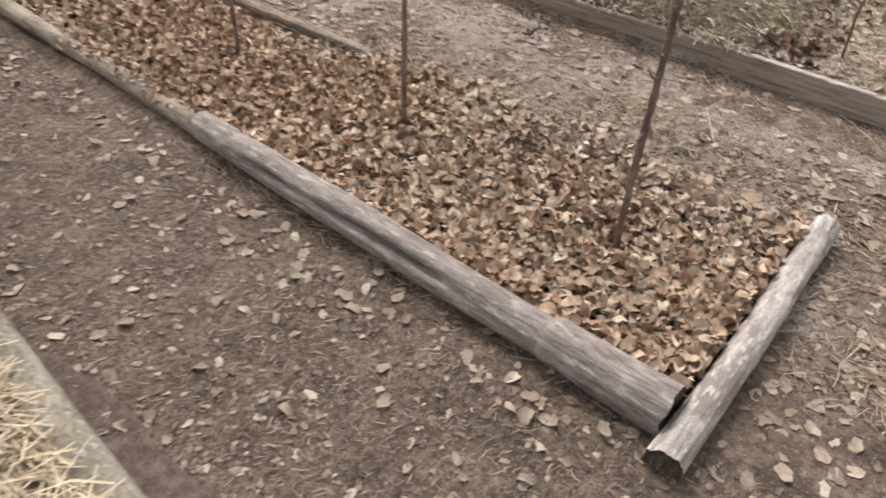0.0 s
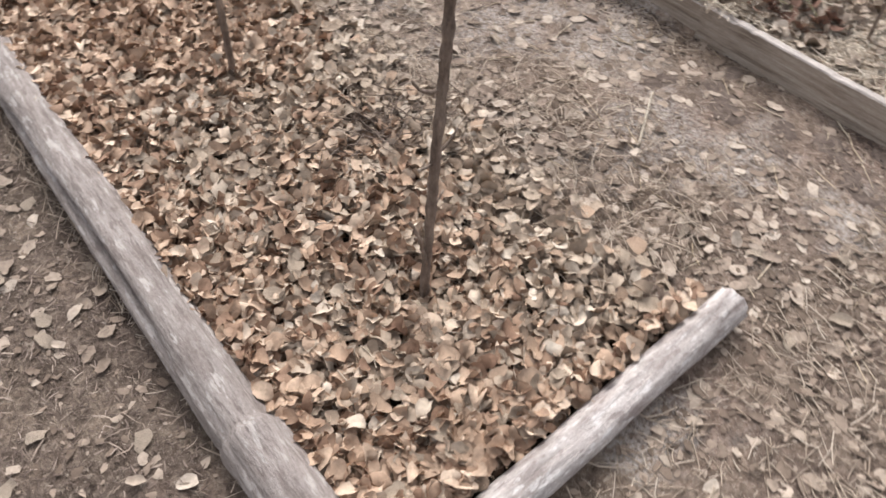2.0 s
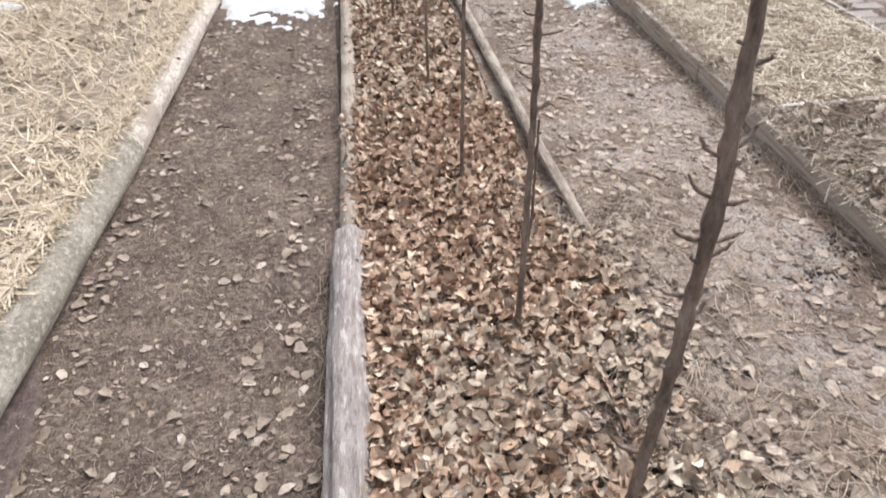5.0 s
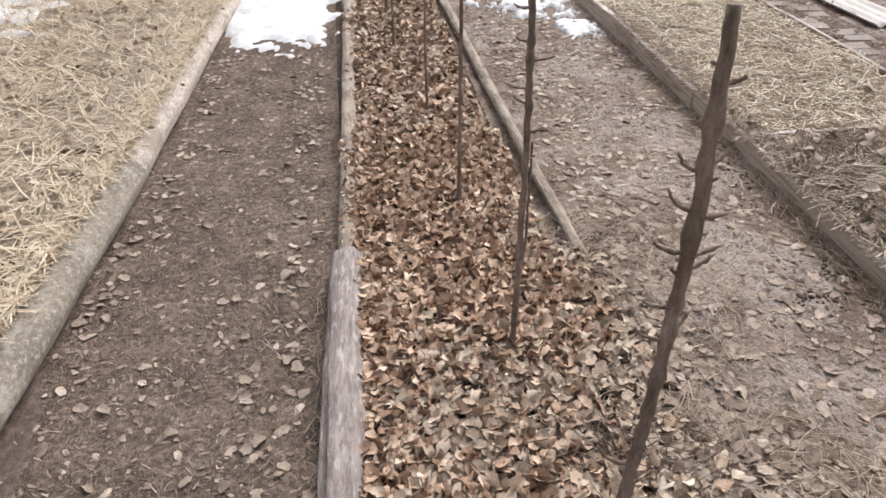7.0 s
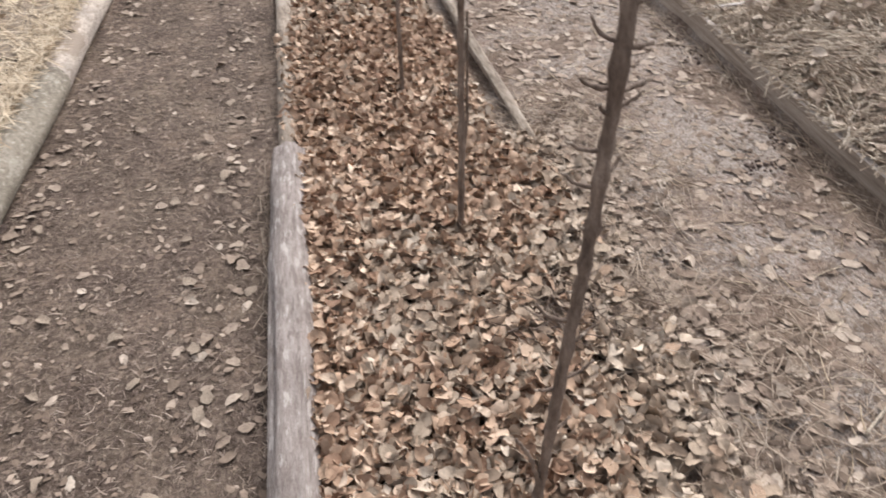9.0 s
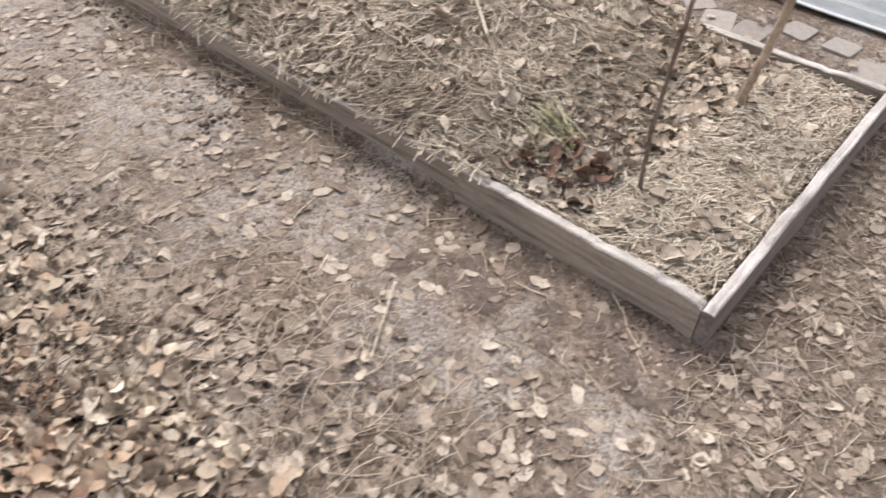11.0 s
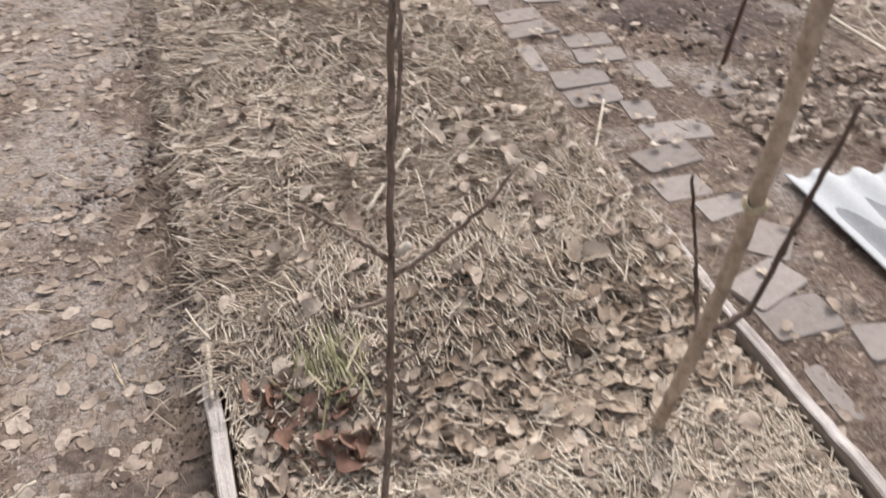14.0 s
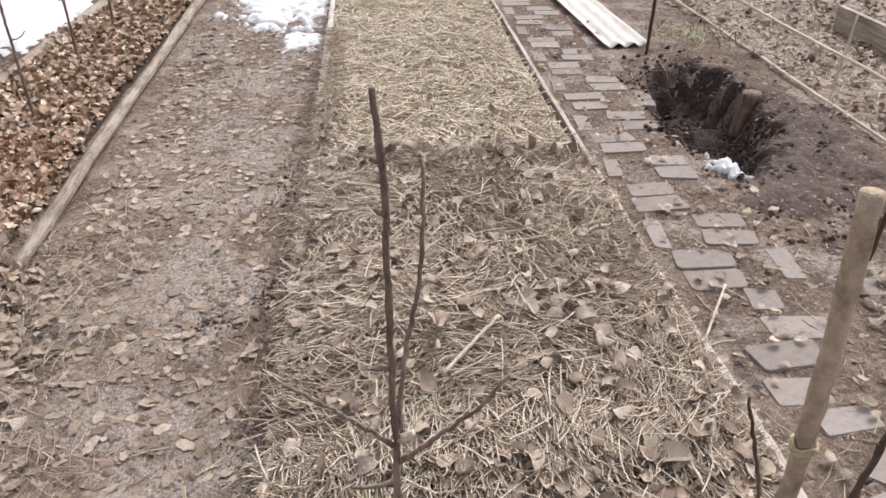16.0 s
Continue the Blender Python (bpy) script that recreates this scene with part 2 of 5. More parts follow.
FIBRE_DAMP = litter_material("damp_grass_fibre", [(0.0, (0.075, 0.053, 0.045)), (0.5, (0.17, 0.126, 0.106)), (0.9, (0.27, 0.21, 0.178)), (1.0, (0.42, 0.34, 0.29))], 0.8, 0.2, 0.3, 40)
CRUMB = litter_material("soil_crumb", [(0.0, (0.07, 0.055, 0.047)), (0.6, (0.19, 0.15, 0.128)), (1.0, (0.36, 0.3, 0.26))], 0.95, 0.1, 0.5, 90)
GREEN = litter_material("green_grass_blade", [(0.0, (0.17, 0.16, 0.075)), (0.5, (0.36, 0.335, 0.19)), (1.0, (0.6, 0.54, 0.38))], 0.6, 0.3, 0.3, 40)
CHAFF_OLD = soil_material("old_chaff", (0.17, 0.13, 0.102), (0.32, 0.252, 0.2), (0.46, 0.378, 0.308), 0.7)
CHAFF = soil_material("matted_chaff", (0.14, 0.11, 0.088), (0.33, 0.27, 0.215), (0.53, 0.45, 0.365), 0.8)
LOG_GREY = wood_material("weathered_grey_log", (0.215, 0.178, 0.165), (0.335, 0.29, 0.273), (0.445, 0.4, 0.382), grain=40, stain=10, stain_amount=0.4, stretch=0.14, fleck=(0.54, 0.492, 0.47), fleck_stretch=0.22)
LOG_THIN = wood_material("weathered_tan_log", (0.15, 0.12, 0.098), (0.31, 0.258, 0.214), (0.47, 0.41, 0.352), stain=9, stain_amount=0.7, bark=(0.41, 0.352, 0.3), stretch=0.2)
LOG_PALE = wood_material("bleached_peeled_log", (0.3, 0.252, 0.24), (0.5, 0.45, 0.436), (0.65, 0.61, 0.596), grain=16, stain=8, stain_amount=0.7, bark=(0.33, 0.275, 0.26), stretch=0.14, fleck=(0.7, 0.66, 0.645), fleck_stretch=0.3, along="Y")
LOG_BARK = wood_material("old_bark_log", (0.21, 0.182, 0.15), (0.3, 0.267, 0.223), (0.385, 0.348, 0.295), stain=5, stain_amount=0.7, bark=(0.4, 0.362, 0.31), stretch=0.8, fleck=(0.48, 0.44, 0.38), fleck_stretch=0.8)
BIRCH = wood_material("pale_birch_log", (0.29, 0.24, 0.205), (0.53, 0.465, 0.415), (0.71, 0.65, 0.595), stain=7, stain_amount=0.7, bark=(0.38, 0.315, 0.265), stretch=0.5)
END_GRAIN = wood_material("dark_end_grain", (0.03, 0.024, 0.02), (0.09, 0.07, 0.055), (0.2, 0.165, 0.135), grain=12, along="Y")
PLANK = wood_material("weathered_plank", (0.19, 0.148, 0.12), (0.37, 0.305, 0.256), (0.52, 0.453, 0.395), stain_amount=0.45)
PLANK_X = wood_material("weathered_plank_cross", (0.13, 0.1, 0.09), (0.27, 0.225, 0.205), (0.42, 0.37, 0.345), along="X", stain_amount=0.6)
# paler wood, used only on upward plank faces
PLANK_TOP = wood_material("pale_plank_edge", (0.27, 0.225, 0.207), (0.54, 0.487, 0.46), (0.72, 0.675, 0.65), stain=7, stain_amount=0.75)
PLANK_TOP_X = wood_material("pale_plank_edge_cross", (0.31, 0.268, 0.257), (0.57, 0.518, 0.5), (0.73, 0.69, 0.675), along="X", stain=7, stain_amount=0.8)
TWIG = wood_material("sapling_bark", (0.085, 0.061, 0.05), (0.2, 0.152, 0.125), (0.37, 0.3, 0.254), grain=14, along="Z", stain=14, stain_amount=0.75, stretch=0.25)
TWIG_DARK = wood_material("dark_shoot_bark", (0.05, 0.034, 0.028), (0.11, 0.078, 0.063), (0.2, 0.15, 0.125), grain=14, along="Z", stain=12)
TWIG_PALE = wood_material("tan_sapling_bark", (0.26, 0.188, 0.138), (0.45, 0.35, 0.268), (0.57, 0.462, 0.365), grain=14, along="Z", stain=16, stretch=0.7, stain_amount=0.6)
SNAG = wood_material("fresh_cut_wood", (0.55, 0.47, 0.38), (0.7, 0.63, 0.54), (0.8, 0.75, 0.68), along="Z")
BUD = wood_material("pruned_twig_tip", (0.35, 0.27, 0.22), (0.52, 0.43, 0.36), (0.66, 0.58, 0.5), along="Z")
TWINE = wood_material("twine", (0.4, 0.32, 0.2), (0.58, 0.48, 0.33), (0.7, 0.62, 0.46), along="Z")
LATH = wood_material("pale_cord", (0.52, 0.45, 0.36), (0.68, 0.6, 0.49), (0.8, 0.73, 0.63))
RUST = wood_material("rusty_rod", (0.035, 0.02, 0.016), (0.085, 0.046, 0.036), (0.17, 0.095, 0.07), along="Z", stain=16)

STUMP = wood_material("rotten_wood", (0.08, 0.05, 0.04), (0.19, 0.125, 0.1), (0.32, 0.23, 0.19), along="Z", stain=14)


def brick_material():
    m, nt, b = nodes_of("worn_paver", 0.9, 0.2)
    c = coords(nt)
    oi = nt.nodes.new("ShaderNodeObjectInfo").outputs["Random"]
    base = ramp(nt, oi, [(0.0, (0.265, 0.23, 0.213)), (0.4, (0.31, 0.272, 0.254)), (0.8, (0.35, 0.31, 0.291)), (1.0, (0.29, 0.247, 0.227))])
    n = tex(nt, "ShaderNodeTexNoise", coords(nt, "Generated"), 5, 6, 0.65)
    n2 = tex(nt, "ShaderNodeTexNoise", c, 130, 5, 0.7)
    col = mix(nt, 0.8, base, ramp(nt, n, [(0.3, (0.82, 0.8, 0.78)), (0.6, (1.05, 1.04, 1.03))]), "MULTIPLY")
    col = mix(nt, 0.35, col, ramp(nt, n2, [(0.3, (0.7, 0.68, 0.66)), (0.7, (1.25, 1.24, 1.22))]), "MULTIPLY")
    nt.links.new(col, b.inputs["Base Color"])
    bump(nt, b, n2, 0.5, 0.004)
    return m


def snow_material():
    m, nt, b = nodes_of("old_snow", 0.6, 0.4)
    c = coords(nt)
    n = tex(nt, "ShaderNodeTexNoise", c, 7, 6, 0.65)
    n2 = tex(nt, "ShaderNodeTexNoise", c, 60, 5, 0.7)
    col = ramp(nt, n, [(0.25, (0.5, 0.49, 0.5)), (0.5, (0.7, 0.7, 0.72)), (0.8, (0.82, 0.82, 0.84))])
    dirt = ramp(nt, n2, [(0.66, (0, 0, 0)), (0.74, (0.55, 0.55, 0.55))])
    col = mix(nt, dirt, col, (0.3, 0.25, 0.21))
    nt.links.new(col, b.inputs["Base Color"])
    bump(nt, b, mix(nt, 0.5, n, n2), 0.6, 0.02)
    return m


def slate_material():
    """Fibre-cement sheet: grey field, paler crest lines, whitish left edge and far end with a shape of their own."""
    m, nt, b = nodes_of("corrugated_sheet", 0.75, 0.3)
    c = coords(nt)
    sep = nt.nodes.new("ShaderNodeSeparateXYZ")
    nt.links.new(c, sep.inputs[0])
    n = tex(nt, "ShaderNodeTexNoise", c, 22, 6, 0.7, (1, 0.25, 1))
    n2 = tex(nt, "ShaderNodeTexNoise", c, 170, 4, 0.7)
    grey = ramp(nt, n, [(0.3, (0.2, 0.203, 0.212)), (0.55, (0.255, 0.258, 0.268)), (0.75, (0.33, 0.333, 0.342))])
    col = mix(nt, 0.5, grey, ramp(nt, n2, [(0.3, (0.7, 0.7, 0.7)), (0.7, (1.3, 1.3, 1.3))]), "MULTIPLY")
    ragged = maths(nt, "ADD", sep.outputs["X"], maths(nt, "MULTIPLY", n, 0.03))
    edge = maths(nt, "LESS_THAN", ragged, 0.058)
    teeth = maths(nt, "MULTIPLY", maths(nt, "SINE", maths(nt, "ADD", maths(nt, "MULTIPLY", sep.outputs["X"], 49.1), 1.57)), 0.06)
    far = maths(nt, "GREATER_THAN", maths(nt, "ADD", maths(nt, "ADD", sep.outputs["Y"], teeth), maths(nt, "MULTIPLY", n, 0.2)), 1.57)
    # thin paler lines along the wave crests
    line = maths(nt, "GREATER_THAN", maths(nt, "SINE", maths(nt, "ADD", maths(nt, "MULTIPLY", sep.outputs["X"], 49.1), maths(nt, "ADD", maths(nt, "MULTIPLY", n, 0.9), 1.2))), 0.975)
    col = mix(nt, maths(nt, "MULTIPLY", line, 0.45), col, (0.46, 0.465, 0.475))
    band = maths(nt, "MAXIMUM", edge, far)
    col = mix(nt, band, col, ramp(nt, n2, [(0.3, (0.37, 0.375, 0.382)), (0.7, (0.51, 0.515, 0.522))]))
    nt.links.new(col, b.inputs["Base Color"])
    bump(nt, b, n2, 0.3, 0.002)
    return m


PAVER = brick_material()
SNOW = snow_material()
SHEET = slate_material()
m_, nt_, b_ = nodes_of("pale_sheet", 0.7, 0.3)
c_ = coords(nt_)
n_ = tex(nt_, "ShaderNodeTexNoise", c_, 18, 6, 0.7, (1, 0.2, 1))
nt_.links.new(ramp(nt_, n_, [(0.3, (0.56, 0.52, 0.485)), (0.6, (0.76, 0.72, 0.685))]), b_.inputs["Base Color"])
bump(nt_, b_, n_, 0.3, 0.003)
SHEET_PALE = m_


# ---------------------------------------------------------------- building helpers
def part(name, bm, material, parent=None, label="", smooth=True):
    me = bpy.data.meshes.new(name)
    bm.to_mesh(me)
    bm.free()
    if material:
        me.materials.append(material)
    if smooth:
        me.polygons.foreach_set("use_smooth", [True] * len(me.polygons))
    ob = new(name, me)
    if parent:
        ob.parent = parent
    if label:
        ob["label"] = label
    return ob


def raw(name, verts, faces, material, smooth=True):
    me = bpy.data.meshes.new(name)
    me.from_pydata(verts, [], faces)
    me.materials.append(material)
    if smooth:
        me.polygons.foreach_set("use_smooth", [True] * len(me.polygons))
    return new(name, me)


def thing(name, label, category, at=(0, 0, 0), group="", kind=""):
    ob = new(name)
    ob.location = at
    ob.empty_display_size = 0.05
    return tagged(ob, label, category, group, kind)


def vnoise(x, y, scale, seed):
    """Smooth value noise in -1..1 over arrays."""
    x, y = np.asarray(x, float) * scale, np.asarray(y, float) * scale
    xi, yi = np.floor(x), np.floor(y)
    fx, fy = x - xi, y - yi
    fx, fy = fx * fx * (3 - 2 * fx), fy * fy * (3 - 2 * fy)

    def h(a, b):
        v = np.sin(a * 127.1 + b * 311.7 + seed * 74.7) * 43758.5453
        return (v - np.floor(v)) * 2 - 1

    top = h(xi, yi) * (1 - fx) + h(xi + 1, yi) * fx
    low = h(xi, yi + 1) * (1 - fx) + h(xi + 1, yi + 1) * fx
    return top * (1 - fy) + low * fy


def step(a, b, v):
    u = np.clip((np.asarray(v, float) - a) / (b - a), 0, 1)
    return u * u * (3 - 2 * u)


def ground_z(x, y):
    """Height of the garden's earth, beds included."""
    x, y = np.asarray(x, float), np.asarray(y, float)
    near = 1 - step(12, 30, np.hypot(x - 1.5, y - 3))
    z = (0.012 * vnoise(x, y, 1.3, 1) + 0.008 * vnoise(x, y, 4.1, 2) + 0.005 * vnoise(x, y, 11, 3)) * near
    z = z * (1 - 0.7 * step(3.12, 3.2, x) * (1 - step(3.72, 3.85, x)) * step(0.5, 0.8, y))
    lawn = (1 - step(-1.06, -0.98, x)) * step(-4.5, -3.8, x) * step(0.2, 0.9, y)
    z = z + 0.06 * lawn
    right1 = np.where(y < 3.35, 1.15, 0.86)
    bed1 = step(-0.04, 0.03, x) * (1 - step(right1 - 0.32, right1, x)) * step(1.4, 1.47, y) * (1 - step(8.6, 9.2, y))
    z = z + (0.024 - 0.055 * np.exp(-(((x - 0.47) ** 2 + (y - 1.86) ** 2) / 0.1 ** 2))) * bed1
    bed2 = step(1.855, 1.895, x) * (1 - step(3.056, 3.094, x)) * step(1.355, 1.4, y) * (1 - step(8.6, 9.2, y))
    heap = step(1.75, 2.25, y) * (1 - step(3.75, 4.02, y)) * np.clip(1 - ((x - 2.48) / 0.6) ** 2, 0, 1) ** 0.45
    z = z + bed2 * (0.05 + 0.02 * step(3.9, 4.1, y)) + bed2 * heap * (0.145 + 0.02 * vnoise(x, y, 3.3, 7))
    r = np.hypot((x - 3.945 - 0.12 * (y - 4.7)) / 0.29, (y - 4.7) / 0.76) + 0.14 * vnoise(x, y, 6, 9) + 0.1 * vnoise(x, y, 17, 10)
    pit = 1 - step(0.62, 1.1, r)
    z = z - 0.25 * pit + 0.03 * pit * vnoise(x, y, 13, 9) + 0.02 * pit * vnoise(x, y, 26, 19)
    heap3 = np.exp(-(((x - 4.36) / 0.2) ** 2 + ((y - 4.1) / 0.7) ** 2)) + 0.6 * np.exp(-(((x - 3.95) / 0.16) ** 2 + ((y - 3.5) / 0.2) ** 2))
    z = z + 0.055 * heap3 * (1 - pit) * (1 + 0.5 * vnoise(x, y, 9, 5))
    return z


# ---------------------------------------------------------------- ground
def axis_steps(lo, hi, d, far):
    inner = list(np.arange(lo, hi + d / 2, d))
    grow, k = [], d
    edge = hi
    while edge < far:
        k *= 1.5
        edge += k
        grow.append(edge)
    grow_lo, k, edge = [], d, lo
    while edge > -far:
        k *= 1.5
        edge -= k
        grow_lo.append(edge)
    return np.array(grow_lo[::-1] + inner + grow)


gx, gy = axis_steps(-3.2, 6.2, 0.032, 900), axis_steps(0.2, 8.0, 0.032, 900)
X, Y = np.meshgrid(gx, gy)
Z = ground_z(X, Y)
nx, ny = len(gx), len(gy)
idx = np.arange(nx * ny).reshape(ny, nx)
quads = np.stack([idx[:-1, :-1], idx[:-1, 1:], idx[1:, 1:], idx[1:, :-1]], -1).reshape(-1, 4)
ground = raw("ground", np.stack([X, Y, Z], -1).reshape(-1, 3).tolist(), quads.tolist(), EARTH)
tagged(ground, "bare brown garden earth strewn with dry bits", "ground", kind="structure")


# ---------------------------------------------------------------- litter scatter
def leaf_templates(rng, count, crumple=1.0, torn=0.0):
    """Broad pointed leaves with uneven, torn margins and a short stalk, each cupped, folded and curled its own way; unit length along y."""
    out = []
    ts = np.array([0.0, 0.09, 0.26, 0.46, 0.66, 0.84])
    for k_ in range(count):
        wide = rng.uniform(0.27, 0.4)
        prof = np.array([0.3, 0.72, 1.0, 1.0, 0.84, 0.54]) * wide
        fold, curl, twist = rng.uniform(-0.2, 0.6) * crumple, rng.uniform(-0.9, 1.4) * crumple, rng.uniform(-0.5, 0.5) * crumple
        cup = rng.uniform(-0.6, 1.6) * crumple + (2.6 * crumple if k_ % 4 == 0 else 0.0)
        sway, phase = rng.uniform(-0.22, 0.22) * crumple, rng.uniform(0, 6.28)
        v = []
        for k, t in enumerate(ts):
            for s in (-1, 0, 1):
                w = prof[k] * s * rng.uniform(0.9 - 0.6 * torn, 1.08)
                z = abs(w) * fold + curl * (t - 0.4) ** 2 + twist * w * (t - 0.5) + cup * w * w + rng.uniform(-0.04, 0.04) * (s != 0) * crumple
                z += 0.07 * crumple * s * math.sin(7 * t + phase)
                v.append((w + sway * (t - 0.3) ** 2, t - 0.45 + 0.05 * abs(s) + rng.uniform(-0.03, 0.03) * (1 + 2 * torn), z))
        v.append((sway * 0.5 + rng.uniform(-0.04, 0.04), 0.5 + rng.uniform(-0.03, 0.04), curl * 0.3 + rng.uniform(-0.06, 0.06)))
        z0 = v[1][2]
        v += [(-0.014, -0.5, z0), (0.014, -0.5, z0), (rng.uniform(-0.1, 0.1), -0.5 - rng.uniform(0.1, 0.45), z0 + rng.uniform(-0.05, 0.1))]
        f = []
        for k in range(5):
            for s in range(2):
                a = k * 3 + s
                f.append((a, a + 1, a + 4, a + 3))
        f += [(15, 16, 18), (16, 17, 18), (19, 20, 1), (21, 20, 19)]
        out.append((np.array(v), f))
    return out


def ribbon_template():
    """A flat bent blade of unit length along y, unit half-width."""
    v = [(x * w, yy, 0.0) for yy, w in ((-0.5, 0.8), (0.0, 1.0), (0.5, 0.35)) for x in (-1, 1)]
    return np.array(v), [(0, 1, 3, 2), (2, 3, 5, 4)]


def stem_template(segs=2, sides=3):
    """A thin, slightly bent stalk of unit length along y, unit radius."""
    v, f = [], []
    for k in range(segs + 1):
        for s in range(sides):
            a = 2 * math.pi * s / sides
            v.append((math.cos(a), k / segs - 0.5, math.sin(a)))
    for k in range(segs):
        for s in range(sides):
            a, b = k * sides + s, k * sides + (s + 1) % sides
            f.append((a, b, b + sides, a + sides))
    return np.array(v), f


def rotations(yaw, pitch, roll):
    cy, sy, cp, sp, cr, sr = np.cos(yaw), np.sin(yaw), np.cos(pitch), np.sin(pitch), np.cos(roll), np.sin(roll)
    o, i = np.zeros_like(yaw), np.ones_like(yaw)
    rz = np.stack([np.stack([cy, -sy, o], -1), np.stack([sy, cy, o], -1), np.stack([o, o, i], -1)], -2)
    rx = np.stack([np.stack([i, o, o], -1), np.stack([o, cp, -sp], -1), np.stack([o, sp, cp], -1)], -2)
    ry = np.stack([np.stack([cr, o, sr], -1), np.stack([o, i, o], -1), np.stack([-sr, o, cr], -1)], -2)
    return rz @ rx @ ry


def many(name, pieces, material, label, category, kind="stuff"):
    """Join lots of placed templates into one mesh. pieces: list of (template verts n x 3 placed array m x n x 3, faces)."""
    verts, faces, base = [], [], 0
    for placed, f in pieces:
        m, n = placed.shape[:2]
        verts.append(placed.reshape(-1, 3))
        off = base + n * np.arange(m)
        for poly_len in {len(p) for p in f}:
            ff = np.array([p for p in f if len(p) == poly_len])
            faces += (ff[None] + off[:, None, None]).reshape(-1, poly_len).tolist()
        base += m * n
    ob = raw(name, np.concatenate(verts).tolist(), faces, material)
    return tagged(ob, label, category, kind=kind)


def scatter_leaves(rng, x, y, size=(0.04, 0.075), tilt=0.35, edgy=0.0, lift=(0.004, 0.025), variants=26, crumple=1.0, settle=0.012, torn=0.0):
    temps = leaf_templates(rng, variants, crumple, torn)
    which = rng.integers(0, variants, len(x))
    out = []
    for k, (tv, tf) in enumerate(temps):
        sel = which == k
        m = int(sel.sum())
        if not m:
            continue
        s = rng.uniform(*size, m)
        lean = tilt * np.where(rng.random(m) < edgy, 2.6, 1.0)
        r = rotations(rng.uniform(0, 6.283, m), rng.normal(0, 1, m) * lean, rng.normal(0, 1, m) * lean + math.pi * (rng.random(m) < 0.4))
        p = np.einsum("mij,nj->mni", r, tv) * s[:, None, None]
        drop = np.clip(-p[..., 2].min(1), 0, settle)
        p += np.stack([x[sel], y[sel], ground_z(x[sel], y[sel]) + rng.uniform(*lift, m) + drop], -1)[:, None, :]
        out.append((p, tf))
    return out


def scatter_stems(rng, x, y, length, radius, pitch=0.12, lift=(0.003, 0.03), yaw=None, bend=0.12, segs=2, sides=3, z=None, slope=0.0):
    tv, tf = stem_template(segs, sides) if sides else ribbon_template()
    m = len(x)
    L, R = rng.uniform(*length, m), rng.uniform(*radius, m)
    yw = rng.uniform(0, 6.283, m) if yaw is None else yaw
    r = rotations(yw, rng.normal(slope, pitch, m), np.zeros(m))
    v = np.repeat(tv[None], m, 0).copy()
    b = rng.normal(0, bend, m)
    v[..., 0] = v[..., 0] * R[:, None] + (b * L)[:, None] * (tv[:, 1] ** 2)[None]
    v[..., 2] = v[..., 2] * R[:, None] * 0.7
    v[..., 1] = v[..., 1] * L[:, None]
    p = np.einsum("mij,mnj->mni", r, v)
    base = ground_z(x, y) if z is None else z
    p += np.stack([x, y, base + rng.uniform(*lift, m)], -1)[:, None, :]
    return [(p, tf)]


def scatter_scraps(rng, x, y, size, tilt=0.15, lift=(0.0, 0.005)):
    """Torn bits of leaf: uneven five-sided flakes, slightly crumpled."""
    m = len(x)
    a = np.arange(5) * 2 * math.pi / 5
    rim = np.stack([np.cos(a), np.sin(a), np.zeros(5)], -1)
    v = np.concatenate([np.zeros((1, 3)), rim])[None] * rng.uniform(0.45, 1.2, (m, 6, 1)) * np.array((1.0, 0.62, 1.0))
    v[..., 2] += rng.normal(0, 0.13, (m, 6))
    r = rotations(rng.uniform(0, 6.283, m), rng.normal(0, tilt, m), rng.normal(0, tilt, m))
    s = 0.5 * rng.uniform(*size, m) * rng.uniform(0.6, 1, m)
    p = np.einsum("mij,mnj->mni", r, v) * s[:, None, None]
    p += np.stack([x, y, ground_z(x, y) + rng.uniform(*lift, m)], -1)[:, None, :]
    return [(p, [(0, k + 1, (k + 1) % 5 + 1) for k in range(5)])]


def within(pieces, x0, x1, y0, y1, top):
    """Only the pieces that stay between the boards, or lie above their tops."""
    out = []
    for p, f in pieces:
        out_side = (p[..., 0] < x0) | (p[..., 0] > x1) | (p[..., 1] < y0) | (p[..., 1] > y1)
        ok = ~(out_side & (p[..., 2] < top)).any(1) & (p[..., 0] > x0 - 0.035).all(1) & (p[..., 0] < x1 + 0.012).all(1) & (p[..., 1] > y0 - 0.05).all(1)
        out.append((p[ok], f))
    return out


def spots(rng, n, x0, x1, y0, y1):
    return rng.uniform(x0, x1, n), rng.uniform(y0, y1, n)


def keep(mask, *arrs):
    return [a[mask] for a in arrs]


def mat_of(name, label, x0, x1, y0, y1, material, lift, d=0.035, fray=-9.0):
    xs, ys = np.arange(x0, x1 + d / 2, d), np.arange(y0, y1 + d / 2, d)
    A, B = np.meshgrid(xs, ys)
    h = ground_z(A, B) + lift + 0.006 * vnoise(A, B, 16, 51)
    border = np.minimum(np.minimum(A - x0, x1 - A), np.minimum(B - y0, y1 - B)) + 0.12 * vnoise(A, B, 4, 52)
    h = np.where(border < fray, ground_z(A, B) - 0.02, h)
    n, m = A.shape
    ids = np.arange(n * m).reshape(n, m)
    q = np.stack([ids[:-1, :-1], ids[:-1, 1:], ids[1:, 1:], ids[1:, :-1]], -1).reshape(-1, 4)
    return tagged(raw(name, np.stack([A, B, h], -1).reshape(-1, 3).tolist(), q.tolist(), material), label, "mulch", kind="structure")


